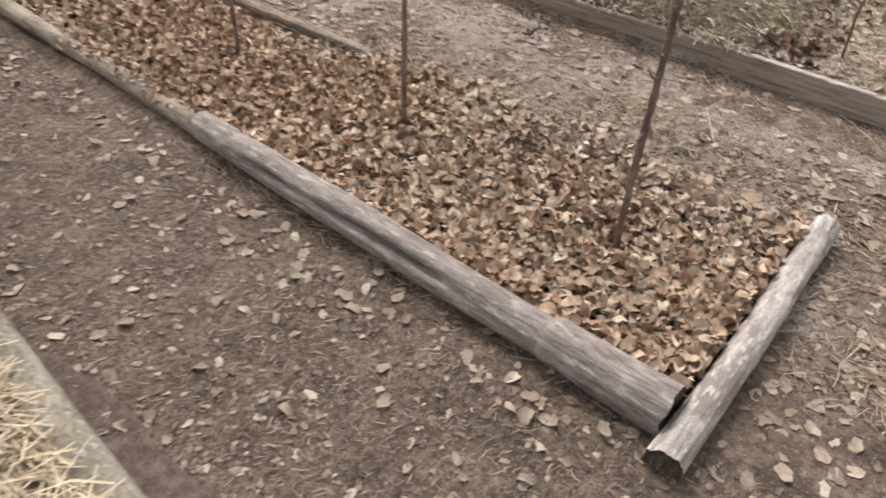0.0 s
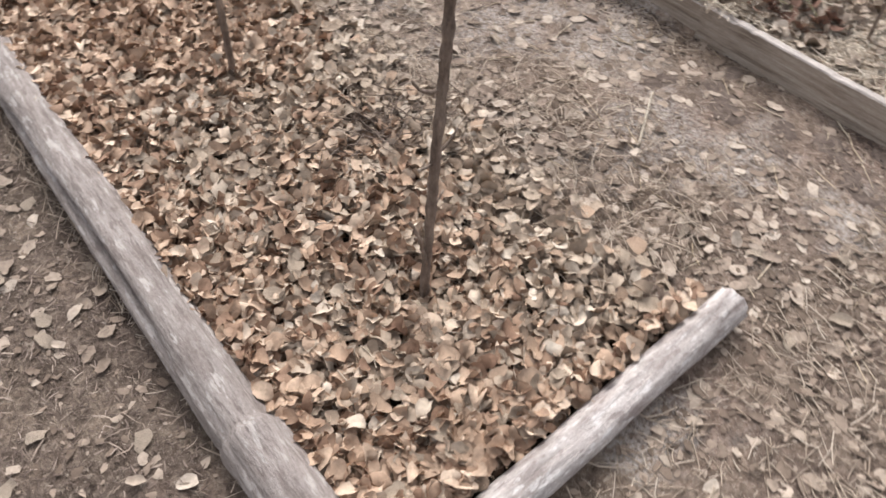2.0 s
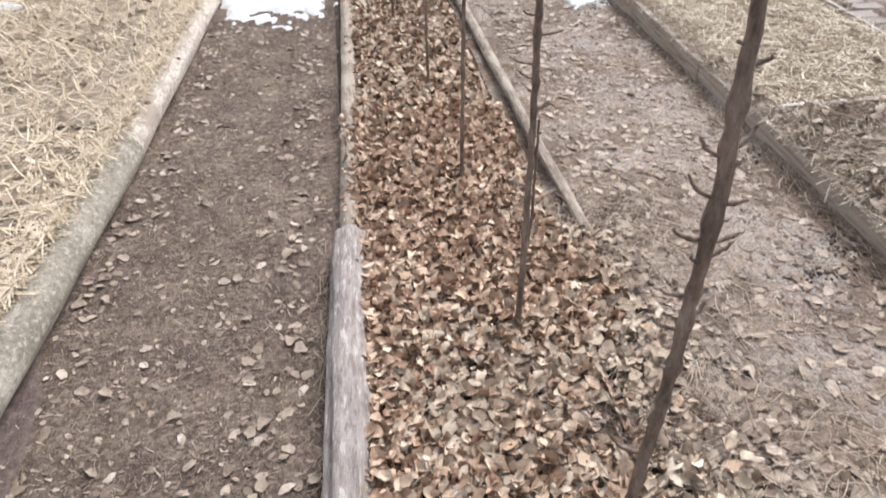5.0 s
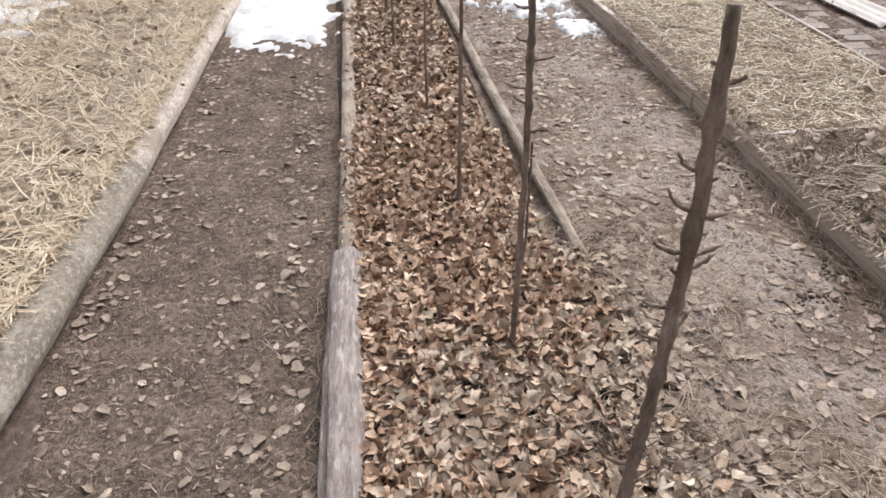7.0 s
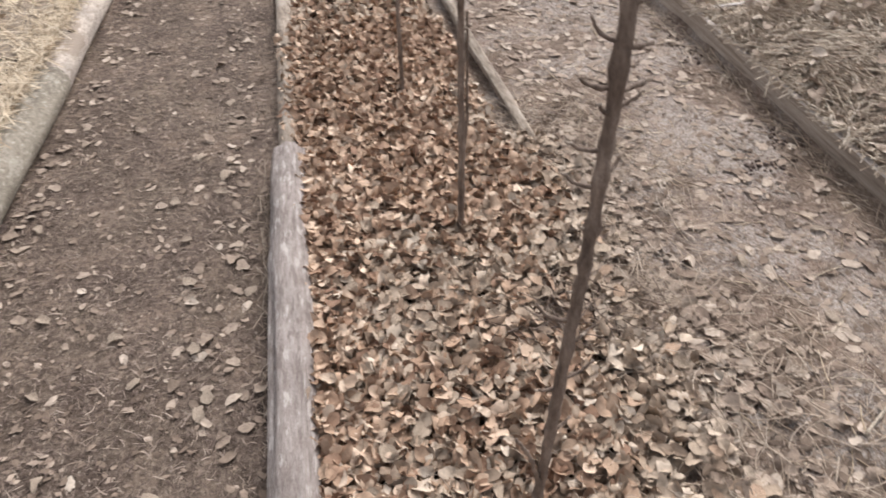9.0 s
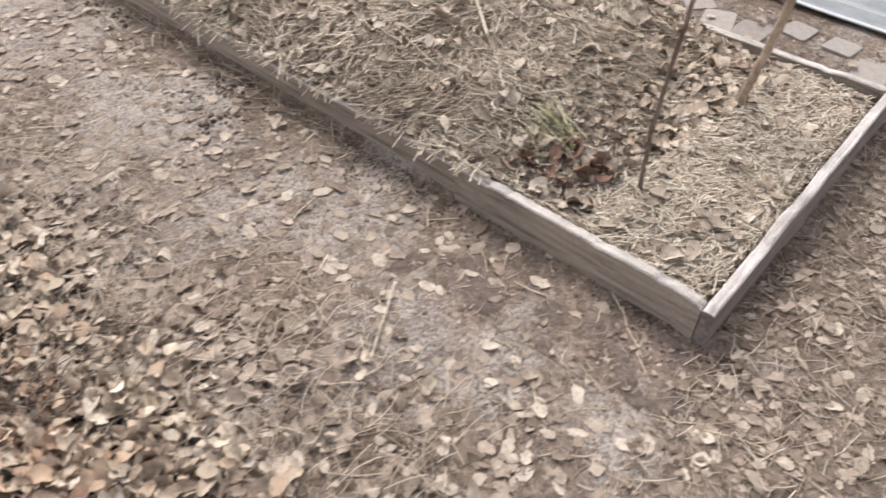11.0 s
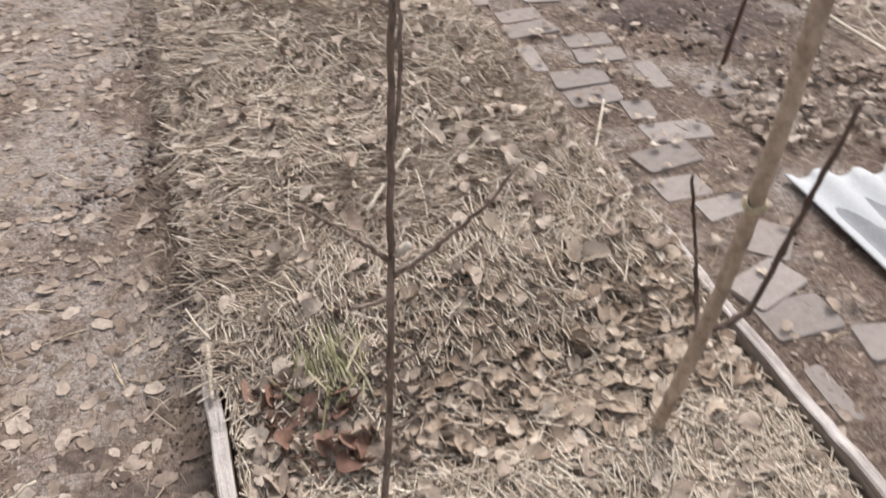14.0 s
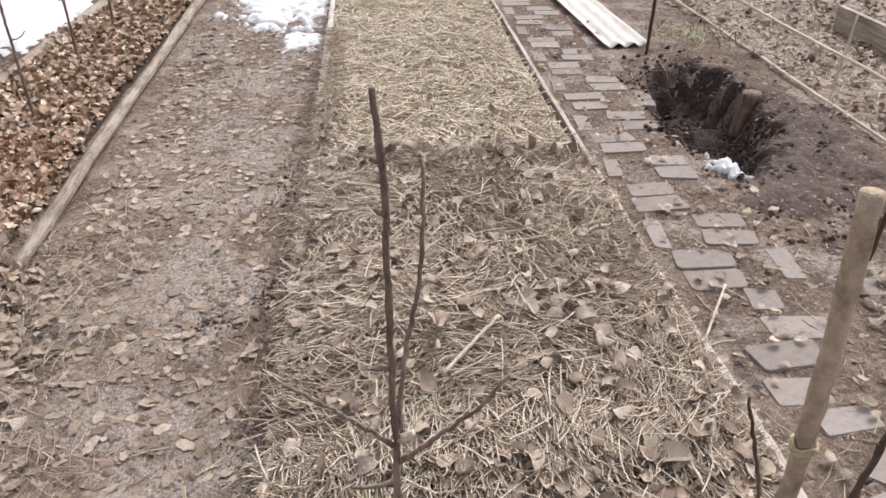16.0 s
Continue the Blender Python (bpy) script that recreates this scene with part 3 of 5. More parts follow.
mat_of("straw_mat", "matted brown chaff under the old straw", 1.894, 3.062, 1.38, 4.03, CHAFF_OLD, 0.01)
mat_of("straw_mat", "matted chaff under the fresh straw", 1.9, 3.062, 4.03, 8.4, CHAFF, 0.006)
# patchy darker ground next to the side plank
mat_of("dark_earth", "dark soil trodden along the plank's foot", 1.5, 1.853, 1.2, 2.1, TROD_SOIL, -0.001, 0.015, 0.045)
mat_of("dark_earth", "dark loose soil heaped beside the bark-covered log", -1.12, -0.83, 1.9, 3.35, DARK_SOIL, 0.008, 0.015, 0.025)
mat_of("lawn_mat", "matted dead grass of the old lawn", -3.6, -0.98, 0.3, 7.8, CHAFF, 0.01, 0.05, 0.16)
mat_of("lawn_mat", "matted dead grass along the birch log", -1.3, -0.88, 4.4, 7.8, CHAFF, 0.03, 0.03)
mat_of("leaf_mould_mat", "brown leaf mould under the bed's leaves", 0.0, 0.78, 1.42, 8.4, MOULD, 0.004)
rng = np.random.default_rng(11)
TWIGS = (0.75, 2.36)

# leaf mulch of the log-edged bed: thick, russet along the edges, paler and twiggy in the middle
x, y = spots(rng, 25000, 0.015, 1.4, 1.44, 4.4)
fade = np.where(y < 3.3, 1 - step(0.62, 1.14, x + 0.16 * vnoise(x, y, 3.2, 4)), (x < 0.78) * 1.0)
x, y = keep((rng.random(len(x)) < fade) & ((y > 1.5) | (x > 1.03) | (x < 1.0)), x, y)
russet = rng.random(len(x)) < 0.34 + 0.4 * vnoise(x, y, 2.3, 21) + 0.42 * step(2.2, 3.0, y) + 0.34 * (1 - step(1.55, 2.0, y)) * (1 - step(0.4, 0.7, x)) + 0.2 * (1 - step(0.1, 0.3, x)) - 1.1 * step(0.66, 1.0, x)
dull = ~russet & (rng.random(len(x)) < step(0.76, 1.05, x))
pieces = scatter_leaves(rng, x[dull], y[dull], tilt=0.16, edgy=0.2, lift=(0.0, 0.02), size=(0.028, 0.06), crumple=0.6, torn=0.4)
many("leaf_mulch", pieces, LEAF_WAN, "greyed flat leaves thinning out towards the path", "leaf litter")
russet = russet | dull
pieces = scatter_leaves(rng, x[~russet], y[~russet], tilt=0.26, edgy=0.4, lift=(0.002, 0.042), size=(0.026, 0.058), crumple=0.95, torn=0.35)
MULCH = many("leaf_mulch", pieces, LEAF, "thick layer of curled tan dry leaves in the log-edged bed", "leaf litter")
russet = russet & ~dull
pieces = scatter_leaves(rng, x[russet], y[russet], tilt=0.28, edgy=0.4, lift=(0.002, 0.042), size=(0.026, 0.06), crumple=1.0, torn=0.35)
MULCH_RED = many("russet_leaf_mulch", pieces, LEAF_RED, "curled russet-brown dry leaves mulching the log-edged bed", "leaf litter")
x, y = np.r_[rng.normal(0.055, 0.02, 420), rng.uniform(0.1, 0.95, 170)], np.r_[rng.uniform(1.5, 3.3, 420), rng.normal(1.462, 0.012, 170)]
pieces = scatter_leaves(rng, x, y, tilt=0.35, edgy=0.3, lift=(0.03, 0.06), size=(0.028, 0.055), crumple=0.8, torn=0.3)
many("leaf_mulch", pieces, LEAF_RED, "russet leaves banked up against the edging logs", "leaf litter")
x, y = spots(rng, 9000, 0.06, 0.74, 4.4, 8.4)
far_tan = rng.random(len(x)) < 0.4
pieces = scatter_leaves(rng, x[far_tan], y[far_tan], tilt=0.42, lift=(0.0, 0.036), size=(0.03, 0.064), crumple=0.8)
many("far_leaf_mulch", pieces, LEAF, "tan dry leaves along the far end of the bed", "leaf litter")
pieces = scatter_leaves(rng, x[~far_tan], y[~far_tan], tilt=0.42, lift=(0.0, 0.036), size=(0.03, 0.064), crumple=0.8)
many("far_leaf_mulch", pieces, LEAF_RED, "russet dry leaves along the far end of the log-edged bed", "leaf litter")

# leaves trodden into the paths
x, y = spots(rng, 8200, -0.6, 3.7, -0.7, 1.34)
x, y = keep(rng.random(len(x)) < step(-0.7, 0.3, y) * step(-0.6, 0.3, x), x, y)
x, y = keep(rng.random(len(x)) < 0.6 + 0.4 * vnoise(x, y, 2.1, 31), x, y)
x2, y2 = spots(rng, 5000, 0.85, 1.84, 1.34, 8.0)
x2, y2 = keep((rng.random(len(x2)) < (0.95 - 0.6 * step(1.1, 1.5, x2)) + 0.3 * vnoise(x2, y2, 2.4, 33)) & ((x2 > 0.95) | (y2 < 3.2)), x2, y2)
px, py = np.r_[x, x2], np.r_[y, y2]
pale = rng.random(len(px)) < np.where(py < 1.34, 0.3, 0.28)
pieces = scatter_leaves(rng, px[pale], py[pale], tilt=0.08, lift=(-0.001, 0.002), size=(0.025, 0.062), crumple=0.25, settle=0.002, torn=0.5)
many("path_leaves", pieces, LEAF_PALE, "bleached dry leaves trodden flat into the earth path", "leaf litter")
pieces = scatter_leaves(rng, px[~pale], py[~pale], tilt=0.1, lift=(-0.003, 0.002), size=(0.018, 0.06), crumple=0.3, settle=0.002, torn=0.9)
many("path_leaves", pieces, SCRAP, "rotting brown leaves pressed into the earth path", "leaf litter")
x, y = spots(rng, 900, -0.93, -0.06, 0.4, 7.0)
pieces = scatter_leaves(rng, x, y, tilt=0.1, lift=(-0.003, 0.002), size=(0.012, 0.045), crumple=0.3, settle=0.002, torn=0.9)
many("damp_path_leaves", pieces, SCRAP, "small weathered leaf scraps on the damp dark path", "leaf litter")
x, y = spots(rng, 26000, -0.98, -0.05, 0.3, 5.6)
x, y = keep(rng.random(len(x)) < 0.55 + 0.5 * vnoise(x, y, 3.4, 121) - 0.5 * step(3.6, 5.6, y), x, y)
pieces = scatter_stems(rng, x, y, (0.01, 0.036), (0.0006, 0.0016), 0.25, (0.0, 0.006), bend=0.15, sides=0)
many("damp_path_fibres", pieces, FIBRE_DAMP, "fine dead grass trodden into the damp dark path", "dead grass")
x, y = spots(rng, 130, -0.93, -0.06, 1.0, 7.0)
pieces = scatter_leaves(rng, x, y, tilt=0.12, lift=(0.0, 0.003), size=(0.025, 0.05), crumple=0.35, settle=0.004, torn=0.4)
many("damp_path_leaves", pieces, LEAF_PALE, "single bleached leaves lying on the damp dark path", "leaf litter")

y = rng.uniform(1.6, 6.6, 280)
near_log_side = rng.random(len(y)) < 0.55
x = np.where(near_log_side, -0.13 + 0.02 * (y - 3) - np.abs(rng.normal(0, 0.1, len(y))), np.where(y < 4.16, -1.165 + 0.083 * y, -1.03 + 0.0514 * y) + np.abs(rng.normal(0, 0.08, len(y))))
pieces = scatter_leaves(rng, x, y, tilt=0.14, lift=(0.0, 0.004), size=(0.025, 0.055), crumple=0.5, settle=0.004, torn=0.4)
many("damp_path_leaves", pieces, LEAF_PALE, "faded leaves caught along the edges of the dark path", "leaf litter")
x, y = spots(rng, 420, 0.95, 1.82, 1.4, 6.4)
pieces = scatter_leaves(rng, x, y, tilt=0.08, lift=(0.0, 0.003), size=(0.035, 0.066), crumple=0.35, settle=0.003, torn=0.4)
many("path_leaves", pieces, LEAF_WAN, "broad faded leaves lying flat on the earth path", "leaf litter")

# leaves in and behind the plank-edged bed
x, y = spots(rng, 190, 1.93, 2.3, 1.78, 2.02)
pieces = scatter_leaves(rng, x, y, tilt=0.5, lift=(0.015, 0.05), size=(0.035, 0.065))
many("bed_leaves", pieces, LEAF_PALE, "brown dry leaves round the forked sapling's foot", "leaf litter")
x, y = spots(rng, 70, 1.95, 3.03, 1.42, 1.75)
pieces = scatter_leaves(rng, x, y, tilt=0.2, lift=(0.035, 0.05), size=(0.03, 0.062), crumple=0.6, torn=0.6)
many("bed_leaves", pieces, LEAF_PALE, "torn flat leaves lying on the chopped straw", "leaf litter")
x, y = spots(rng, 2200, 1.95, 3.03, 1.42, 2.14)
x, y = keep(rng.random(len(x)) < 0.05 + 0.95 * step(1.66, 1.8, y) * step(2.05, 2.4, x), x, y)
pieces = scatter_leaves(rng, x, y, tilt=0.16, edgy=0.2, lift=(0.015, 0.045), size=(0.03, 0.06), crumple=0.85)
many("bed_leaves", pieces, LEAF, "tan dry leaves among straw in the plank-edged bed", "leaf litter")
x, y = spots(rng, 4500, 1.92, 3.05, 2.0, 4.0)
x, y = keep(rng.random(len(x)) < 0.5 + 0.6 * vnoise(x, y, 2.6, 141), x, y)
many("straw_chaff", scatter_scraps(rng, x, y, (0.012, 0.036), 0.35, (0.02, 0.05)), LEAF_WAN, "broken leaf and chaff matted into the old straw", "leaf litter")
x, y = spots(rng, 420, 1.9, 3.05, 2.0, 4.0)
pieces = scatter_leaves(rng, x, y, tilt=0.35, lift=(0.03, 0.06), size=(0.03, 0.065))
many("bed_leaves", pieces, LEAF_WAN, "scattered pale leaves on the straw mulch", "leaf litter")
x, y = np.r_[rng.normal(2.0, 0.03, 16), rng.normal(2.12, 0.03, 12), rng.normal(2.06, 0.07, 14)], np.r_[rng.normal(1.965, 0.02, 16), rng.normal(1.845, 0.02, 12), rng.normal(1.9, 0.04, 14)]
pieces = scatter_leaves(rng, x, y, tilt=0.5, lift=(0.015, 0.05), size=(0.05, 0.085), crumple=0.6)
many("russet_leaf_pile", pieces, LEAF_RUST, "dark red-brown leaves heaped at the sapling's foot", "leaf litter")
x, y = spots(rng, 7000, 3.75, 6.4, -0.4, 3.7)
x, y = keep((rng.random(len(x)) < step(-0.4, 0.8, y) * (1 - step(5.7, 6.4, x))) & ((x > 4.1) | (y > 2.55)) & (rng.random(len(x)) < 1 - 0.96 * step(2.7, 3.25, y)), x, y)
pieces = scatter_leaves(rng, x, y, tilt=0.35, lift=(0.003, 0.03), size=(0.03, 0.062), crumple=0.8, torn=0.3)
many("bed_leaves", pieces, LEAF_WAN, "tan dry leaves covering the ground behind the brick path", "leaf litter")
x, y = spots(rng, 2600, 4.55, 6.6, 3.4, 8.4)
pieces = scatter_leaves(rng, x, y, tilt=0.25, lift=(0.003, 0.02), size=(0.03, 0.065))
many("far_leaves", pieces, LEAF_WAN, "pale leaves and scraps on the far earth bed", "leaf litter")
x, y = spots(rng, 200, 3.15, 3.75, 1.0, 6.5)
x, y = keep((x < 3.54) | (y > 2.5), x, y)
pieces = scatter_leaves(rng, x, y, tilt=0.2, lift=(0.014, 0.02), size=(0.025, 0.05), crumple=0.6)
many("brick_path_leaves", pieces, LEAF_PALE, "few dry leaves blown over the brick path", "leaf litter")

x, y = spots(rng, 7000, 4.6, 6.6, 3.0, 8.4)
pieces = scatter_stems(rng, x, y, (0.04, 0.15), (0.001, 0.003), 0.2, (0.0, 0.02), bend=0.3, sides=0)
many("far_dead_grass", pieces, STRAW_PINK, "pale dead grass over the far earth bed", "grass")

# heap of dark twigs among the leaves
n = 150
x, y = rng.normal(TWIGS[0], 0.09, n), rng.normal(TWIGS[1], 0.06, n)
pieces = scatter_stems(rng, x, y, (0.05, 0.18), (0.001, 0.0026), 0.15, (0.03, 0.062), bend=0.25)
many("twig_heap", pieces, TWIG, "small heap of dark dry twigs among the leaves", "twigs")

# straw
BED = (1.892, 3.062, 1.378, 8.6, 0.118)
x, y = spots(rng, 34000, 1.89, 3.07, 1.44, 4.02)
x, y = keep((y > 2.0) | (rng.random(len(x)) < 0.25), x, y)
old = rng.random(len(x)) < 0.72
lay_way = 2.6 * vnoise(x, y, 3.2, 101) + 1.0 * vnoise(x, y, 8, 102) + rng.normal(0, 0.55, len(x))
pieces = scatter_stems(rng, x[old], y[old], (0.025, 0.115), (0.001, 0.0026), 0.2, (0.002, 0.05), yaw=lay_way[old], bend=0.42, segs=3)
HEAP = many("old_straw", within(pieces, *BED), STRAW_OLD, "greyed broken straw mulch heaped in the plank-edged bed", "straw")
pieces = scatter_stems(rng, x[~old], y[~old], (0.025, 0.12), (0.001, 0.0026), 0.2, (0.02, 0.055), yaw=lay_way[~old], bend=0.42, segs=3)
many("pale_straw", within(pieces, *BED), STRAW_PINK, "pale dry stalks on top of the straw heap", "straw")
x, y = spots(rng, 1900, 1.9, 2.7, 1.98, 2.25)
pieces = scatter_stems(rng, x, y, (0.05, 0.14), (0.001, 0.0024), 0.15, (0.02, 0.05), yaw=rng.normal(0, 0.45, len(x)))
many("draped_straw", within(pieces, *BED), STRAW_PINK, "grey stalks combed over the front slope of the heap", "straw")
x, y = spots(rng, 16000, 1.9, 3.06, 1.39, 2.02)
x, y = keep(rng.random(len(x)) < 1 - 0.8 * step(1.66, 1.8, y) * step(2.15, 2.35, x), x, y)
pieces = scatter_stems(rng, x, y, (0.025, 0.1), (0.001, 0.0028), 0.16, (0.012, 0.05), bend=0.2)
many("chopped_straw", within(pieces, *BED), STRAW_PINK, "short cream chopped straw at the bed's front", "straw")
x, y = spots(rng, 13000, 1.9, 3.06, 4.05, 8.4)
pieces = scatter_stems(rng, x, y, (0.06, 0.2), (0.002, 0.0046), 0.22, (0.0, 0.05), bend=0.35, segs=3)
many("fresh_straw", within(pieces, *BED), STRAW_FRESH, "fresh yellow straw covering the far part of the bed", "straw")
x, y = spots(rng, 1500, 1.86, 1.98, 2.05, 6.0)
pieces = scatter_stems(rng, x, y, (0.04, 0.13), (0.0014, 0.003), 0.2, (0.0, 0.025), yaw=rng.normal(1.57, 0.9, len(x)), z=np.full(len(x), 0.118))
many("straw_fringe", pieces, STRAW_PINK, "loose straw spilling over the side plank", "straw")
x, y = spots(rng, 90, 1.85, 1.89, 2.1, 4.4)
x, y = keep(rng.random(len(x)) < 0.6 + 0.5 * vnoise(x, y, 2.5, 81), x, y)
pieces = scatter_stems(rng, x, y, (0.06, 0.12), (0.0014, 0.003), 0.2, (0.0, 0.012), yaw=rng.normal(1.57, 0.5, len(x)), z=np.full(len(x), 0.124), slope=-0.3)
many("straw_fringe", pieces, STRAW_PINK, "pale stalks hanging off the side plank", "straw")
x, y = spots(rng, 150, 1.88, 1.98, 2.1, 4.6)
p0 = scatter_leaves(rng, x, y, tilt=0.3, lift=(0.0, 0.02), size=(0.03, 0.055))
p0 = [(p + np.array((0, 0, 1.0)) * np.clip(0.125 - p[..., 2].min(1), 0, 1)[:, None, None], f) for p, f in p0]
many("plank_leaves", p0, LEAF_PALE, "dry leaves and chaff caught along the plank's edge", "leaf litter")
x, y = 1.868 - np.abs(rng.normal(0, 0.07, 420)), rng.uniform(2.05, 4.7, 420)
x, y = keep(x > 1.6, x - 0.02, y)
x, y = keep(rng.random(len(x)) < 0.5 + 0.6 * vnoise(x, y, 3.0, 71), x, y)
pieces = scatter_stems(rng, x, y, (0.04, 0.11), (0.001, 0.0028), 0.25, (0.002, 0.03), yaw=rng.normal(0, 0.5, len(x)), bend=0.3)
many("plank_debris", pieces, STRAW_OLD, "grey stalks gathered along the plank's foot", "dead grass")
# dark turned crumbs and scraps on the path
x, y = np.r_[rng.normal(1.62, 0.05, 50), rng.normal(1.78, 0.03, 40), rng.normal(1.78, 0.03, 30)], np.r_[rng.normal(2.98, 0.018, 50), rng.normal(3.12, 0.06, 40), rng.normal(3.9, 0.1, 30)]
x = np.minimum(x, 1.85)
DARK_BITS = (x, y)
x, y = spots(rng, 900, 2.95, 3.055, 2.0, 4.02)
pieces = scatter_stems(rng, x, y, (0.05, 0.16), (0.0012, 0.003), 0.12, (0.01, 0.04), yaw=rng.normal(0, 0.4, len(x)))
many("edge_straw", within(pieces, *BED), STRAW_OLD, "grey straw packed against the thin side plank", "straw")
# green tuft coming up in the straw
n = 80
x, y = rng.normal(2.115, 0.045, n), rng.normal(2.0, 0.025, n)
pieces = scatter_stems(rng, x, y, (0.07, 0.15), (0.0015, 0.003), 0.25, (0.04, 0.075), yaw=rng.normal(0.1, 0.5, n), bend=0.12, sides=0, slope=0.45)
many("grass_tuft", pieces, GREEN, "tuft of green-yellow grass sprouting through straw", "grass")

# dry lawn on the far side of the first log line
x, y = spots(rng, 29000, -3.9, -0.78, -0.3, 7.6)
x, y = keep(x < np.where(y < 4.16, -1.285 + 0.083 * y, -1.15 + 0.0514 * y), x, y)
x, y = keep(rng.random(len(x)) < step(-0.3, 0.9, y + 0.3 * vnoise(x, y, 2, 91)) * step(-3.9, -3.2, x), x, y)
pieces = scatter_stems(rng, x, y, (0.07, 0.26), (0.0018, 0.0046), 0.3, (0.0, 0.06), bend=0.3, sides=0)
many("dry_lawn", pieces, STRAW, "matted straw-yellow dead grass behind the logs", "grass")
y = rng.uniform(1.2, 7.6, 4600)
off = 0.015 + np.abs(rng.normal(0, 0.08, len(y)))
x = np.where(y < 4.16, -1.265 + 0.083 * y, -1.132 + 0.0514 * y) - off
over = np.where(off < 0.07, 0.07 + np.sqrt(np.clip(0.0056 - off ** 2, 0, 1)), 0.1)
pieces = scatter_stems(rng, x, y, (0.07, 0.2), (0.0014, 0.0036), 0.25, (0.0, 0.03), bend=0.35, sides=0, z=over, yaw=rng.normal(0.2, 0.9, len(x)))
many("lawn_fringe", pieces, STRAW, "dead grass hanging over the lawn's edging logs", "grass")
x, y = spots(rng, 260, -3.2, -1.1, 1.0, 7.0)
pieces = scatter_leaves(rng, x, y, tilt=0.3, lift=(0.02, 0.05))
many("lawn_leaves", pieces, LEAF, "brown leaves caught in the dead grass", "leaf litter")

# fine dead-grass fibres and crumbs on the bare earth
x, y = spots(rng, 45000, -0.95, 4.5, -0.9, 6.6)
bare = (rng.random(len(x)) < step(-0.9, 0.3, y)) & ((x < -0.06) | (x > 0.9)) & ((x < 1.86) | (x > 3.12) | (y < 1.34)) & ((x < 3.56) | (y > 2.5)) & (rng.random(len(x)) < np.where(x < 0, 0.8, 0.9) * (1 - 0.45 * step(3.5, 6, y)))
x, y = keep(bare, x, y)
pieces = scatter_stems(rng, x, y, (0.012, 0.055), (0.0006, 0.0019), 0.2, (0.0, 0.006), bend=0.35, sides=0)
many("grass_fibres", pieces, FIBRE, "fine dead grass fibres trodden into the earth", "dead grass")
x, y = spots(rng, 900, 0.95, 4.4, 0.2, 6.0)
bare = ((x < 1.86) | (x > 3.12) | (y < 1.34)) & ((x < 3.5) | (y > 2.5))
x, y = keep(bare, x, y)
pieces = scatter_stems(rng, x, y, (0.05, 0.14), (0.001, 0.0022), 0.1, (0.002, 0.008), bend=0.2)
many("path_stalks", pieces, STRAW, "single pale stalks dropped on the path", "straw")
x, y = spots(rng, 3600, 0.1, 1.4, 1.55, 3.6)
x, y = keep(rng.random(len(x)) < 0.3 + 0.7 * step(0.3, 0.6, x) * (1 - 0.6 * step(1.0, 1.3, x)), x, y)
pieces = scatter_stems(rng, x, y, (0.03, 0.13), (0.0007, 0.0018), 0.2, (0.018, 0.045), bend=0.3, segs=3)
many("dry_stalks", pieces, STRAW_OLD, "thin dry stalks lying among leaves", "dead grass")
x, y = spots(rng, 420, -0.1, -0.03, 1.5, 3.4)
x, y = keep(rng.random(len(x)) < 0.5 + 0.6 * vnoise(x, y, 3, 111), x, y)
pieces = scatter_stems(rng, x, y, (0.04, 0.12), (0.0007, 0.0016), 0.35, (0.0, 0.03), yaw=rng.normal(0, 0.5, len(x)), bend=0.4)
many("bark_shreds", pieces, STRAW_OLD, "shreds of bark and dry grass along the log", "bark")
x, y = spots(rng, 46000, -0.95, 4.5, -0.9, 6.8)
bare = (rng.random(len(x)) < step(-0.9, 0.3, y)) & ((x < -0.05) | (x > 0.85)) & ((x < 1.86) | (x > 3.12) | (y < 1.34)) & ((x < 3.56) | (y > 2.5)) & (rng.random(len(x)) < np.where(x < 0, 0.55, 0.62) + 0.45 * vnoise(x, y, 2.7, 61))
x, y = keep(bare, x, y)
many("leaf_scraps", scatter_scraps(rng, x, y, (0.01, 0.044)), SCRAP, "torn scraps of dead leaves trodden into the earth", "leaf litter")
x, y = spots(rng, 8500, 0.3, 3.7, -0.4, 3.4)
front = (y < 1.33) | ((x > 0.95) & (x < 1.4) & (y < 2.4))
x, y = keep(front & ((x < 3.55) | (y < 0.65)) & (rng.random(len(x)) < step(-0.4, 0.4, y)), x, y)
many("leaf_scraps", scatter_scraps(rng, x, y, (0.02, 0.055), 0.2, (0.001, 0.008)), SCRAP, "larger torn leaves matted over the trodden earth", "leaf litter")
x, y = spots(rng, 7000, 0.3, 3.6, -0.2, 1.33)
pieces = scatter_stems(rng, x, y, (0.02, 0.09), (0.0008, 0.002), 0.15, (0.003, 0.01), bend=0.25)
many("path_stalks", pieces, STRAW_OLD, "short bits of straw trodden among the leaves", "straw")
x, y = spots(rng, 5000, 0.05, 1.3, 1.47, 3.6)
x, y = keep(rng.random(len(x)) < 1 - step(0.8, 1.35, x), x, y)
many("leaf_scraps", scatter_scraps(rng, x, y, (0.012, 0.035), 0.4, (0.008, 0.026)), SCRAP, "torn bits of dry leaf among the mulch", "leaf litter")
oct_v = np.array([(1, 0, 0), (0, 1, 0), (-1, 0, 0), (0, -1, 0), (0, 0, 0.8), (0, 0, -0.8)], float)
oct_f = [(0, 1, 4), (1, 2, 4), (2, 3, 4), (3, 0, 4), (1, 0, 5), (2, 1, 5), (3, 2, 5), (0, 3, 5)]


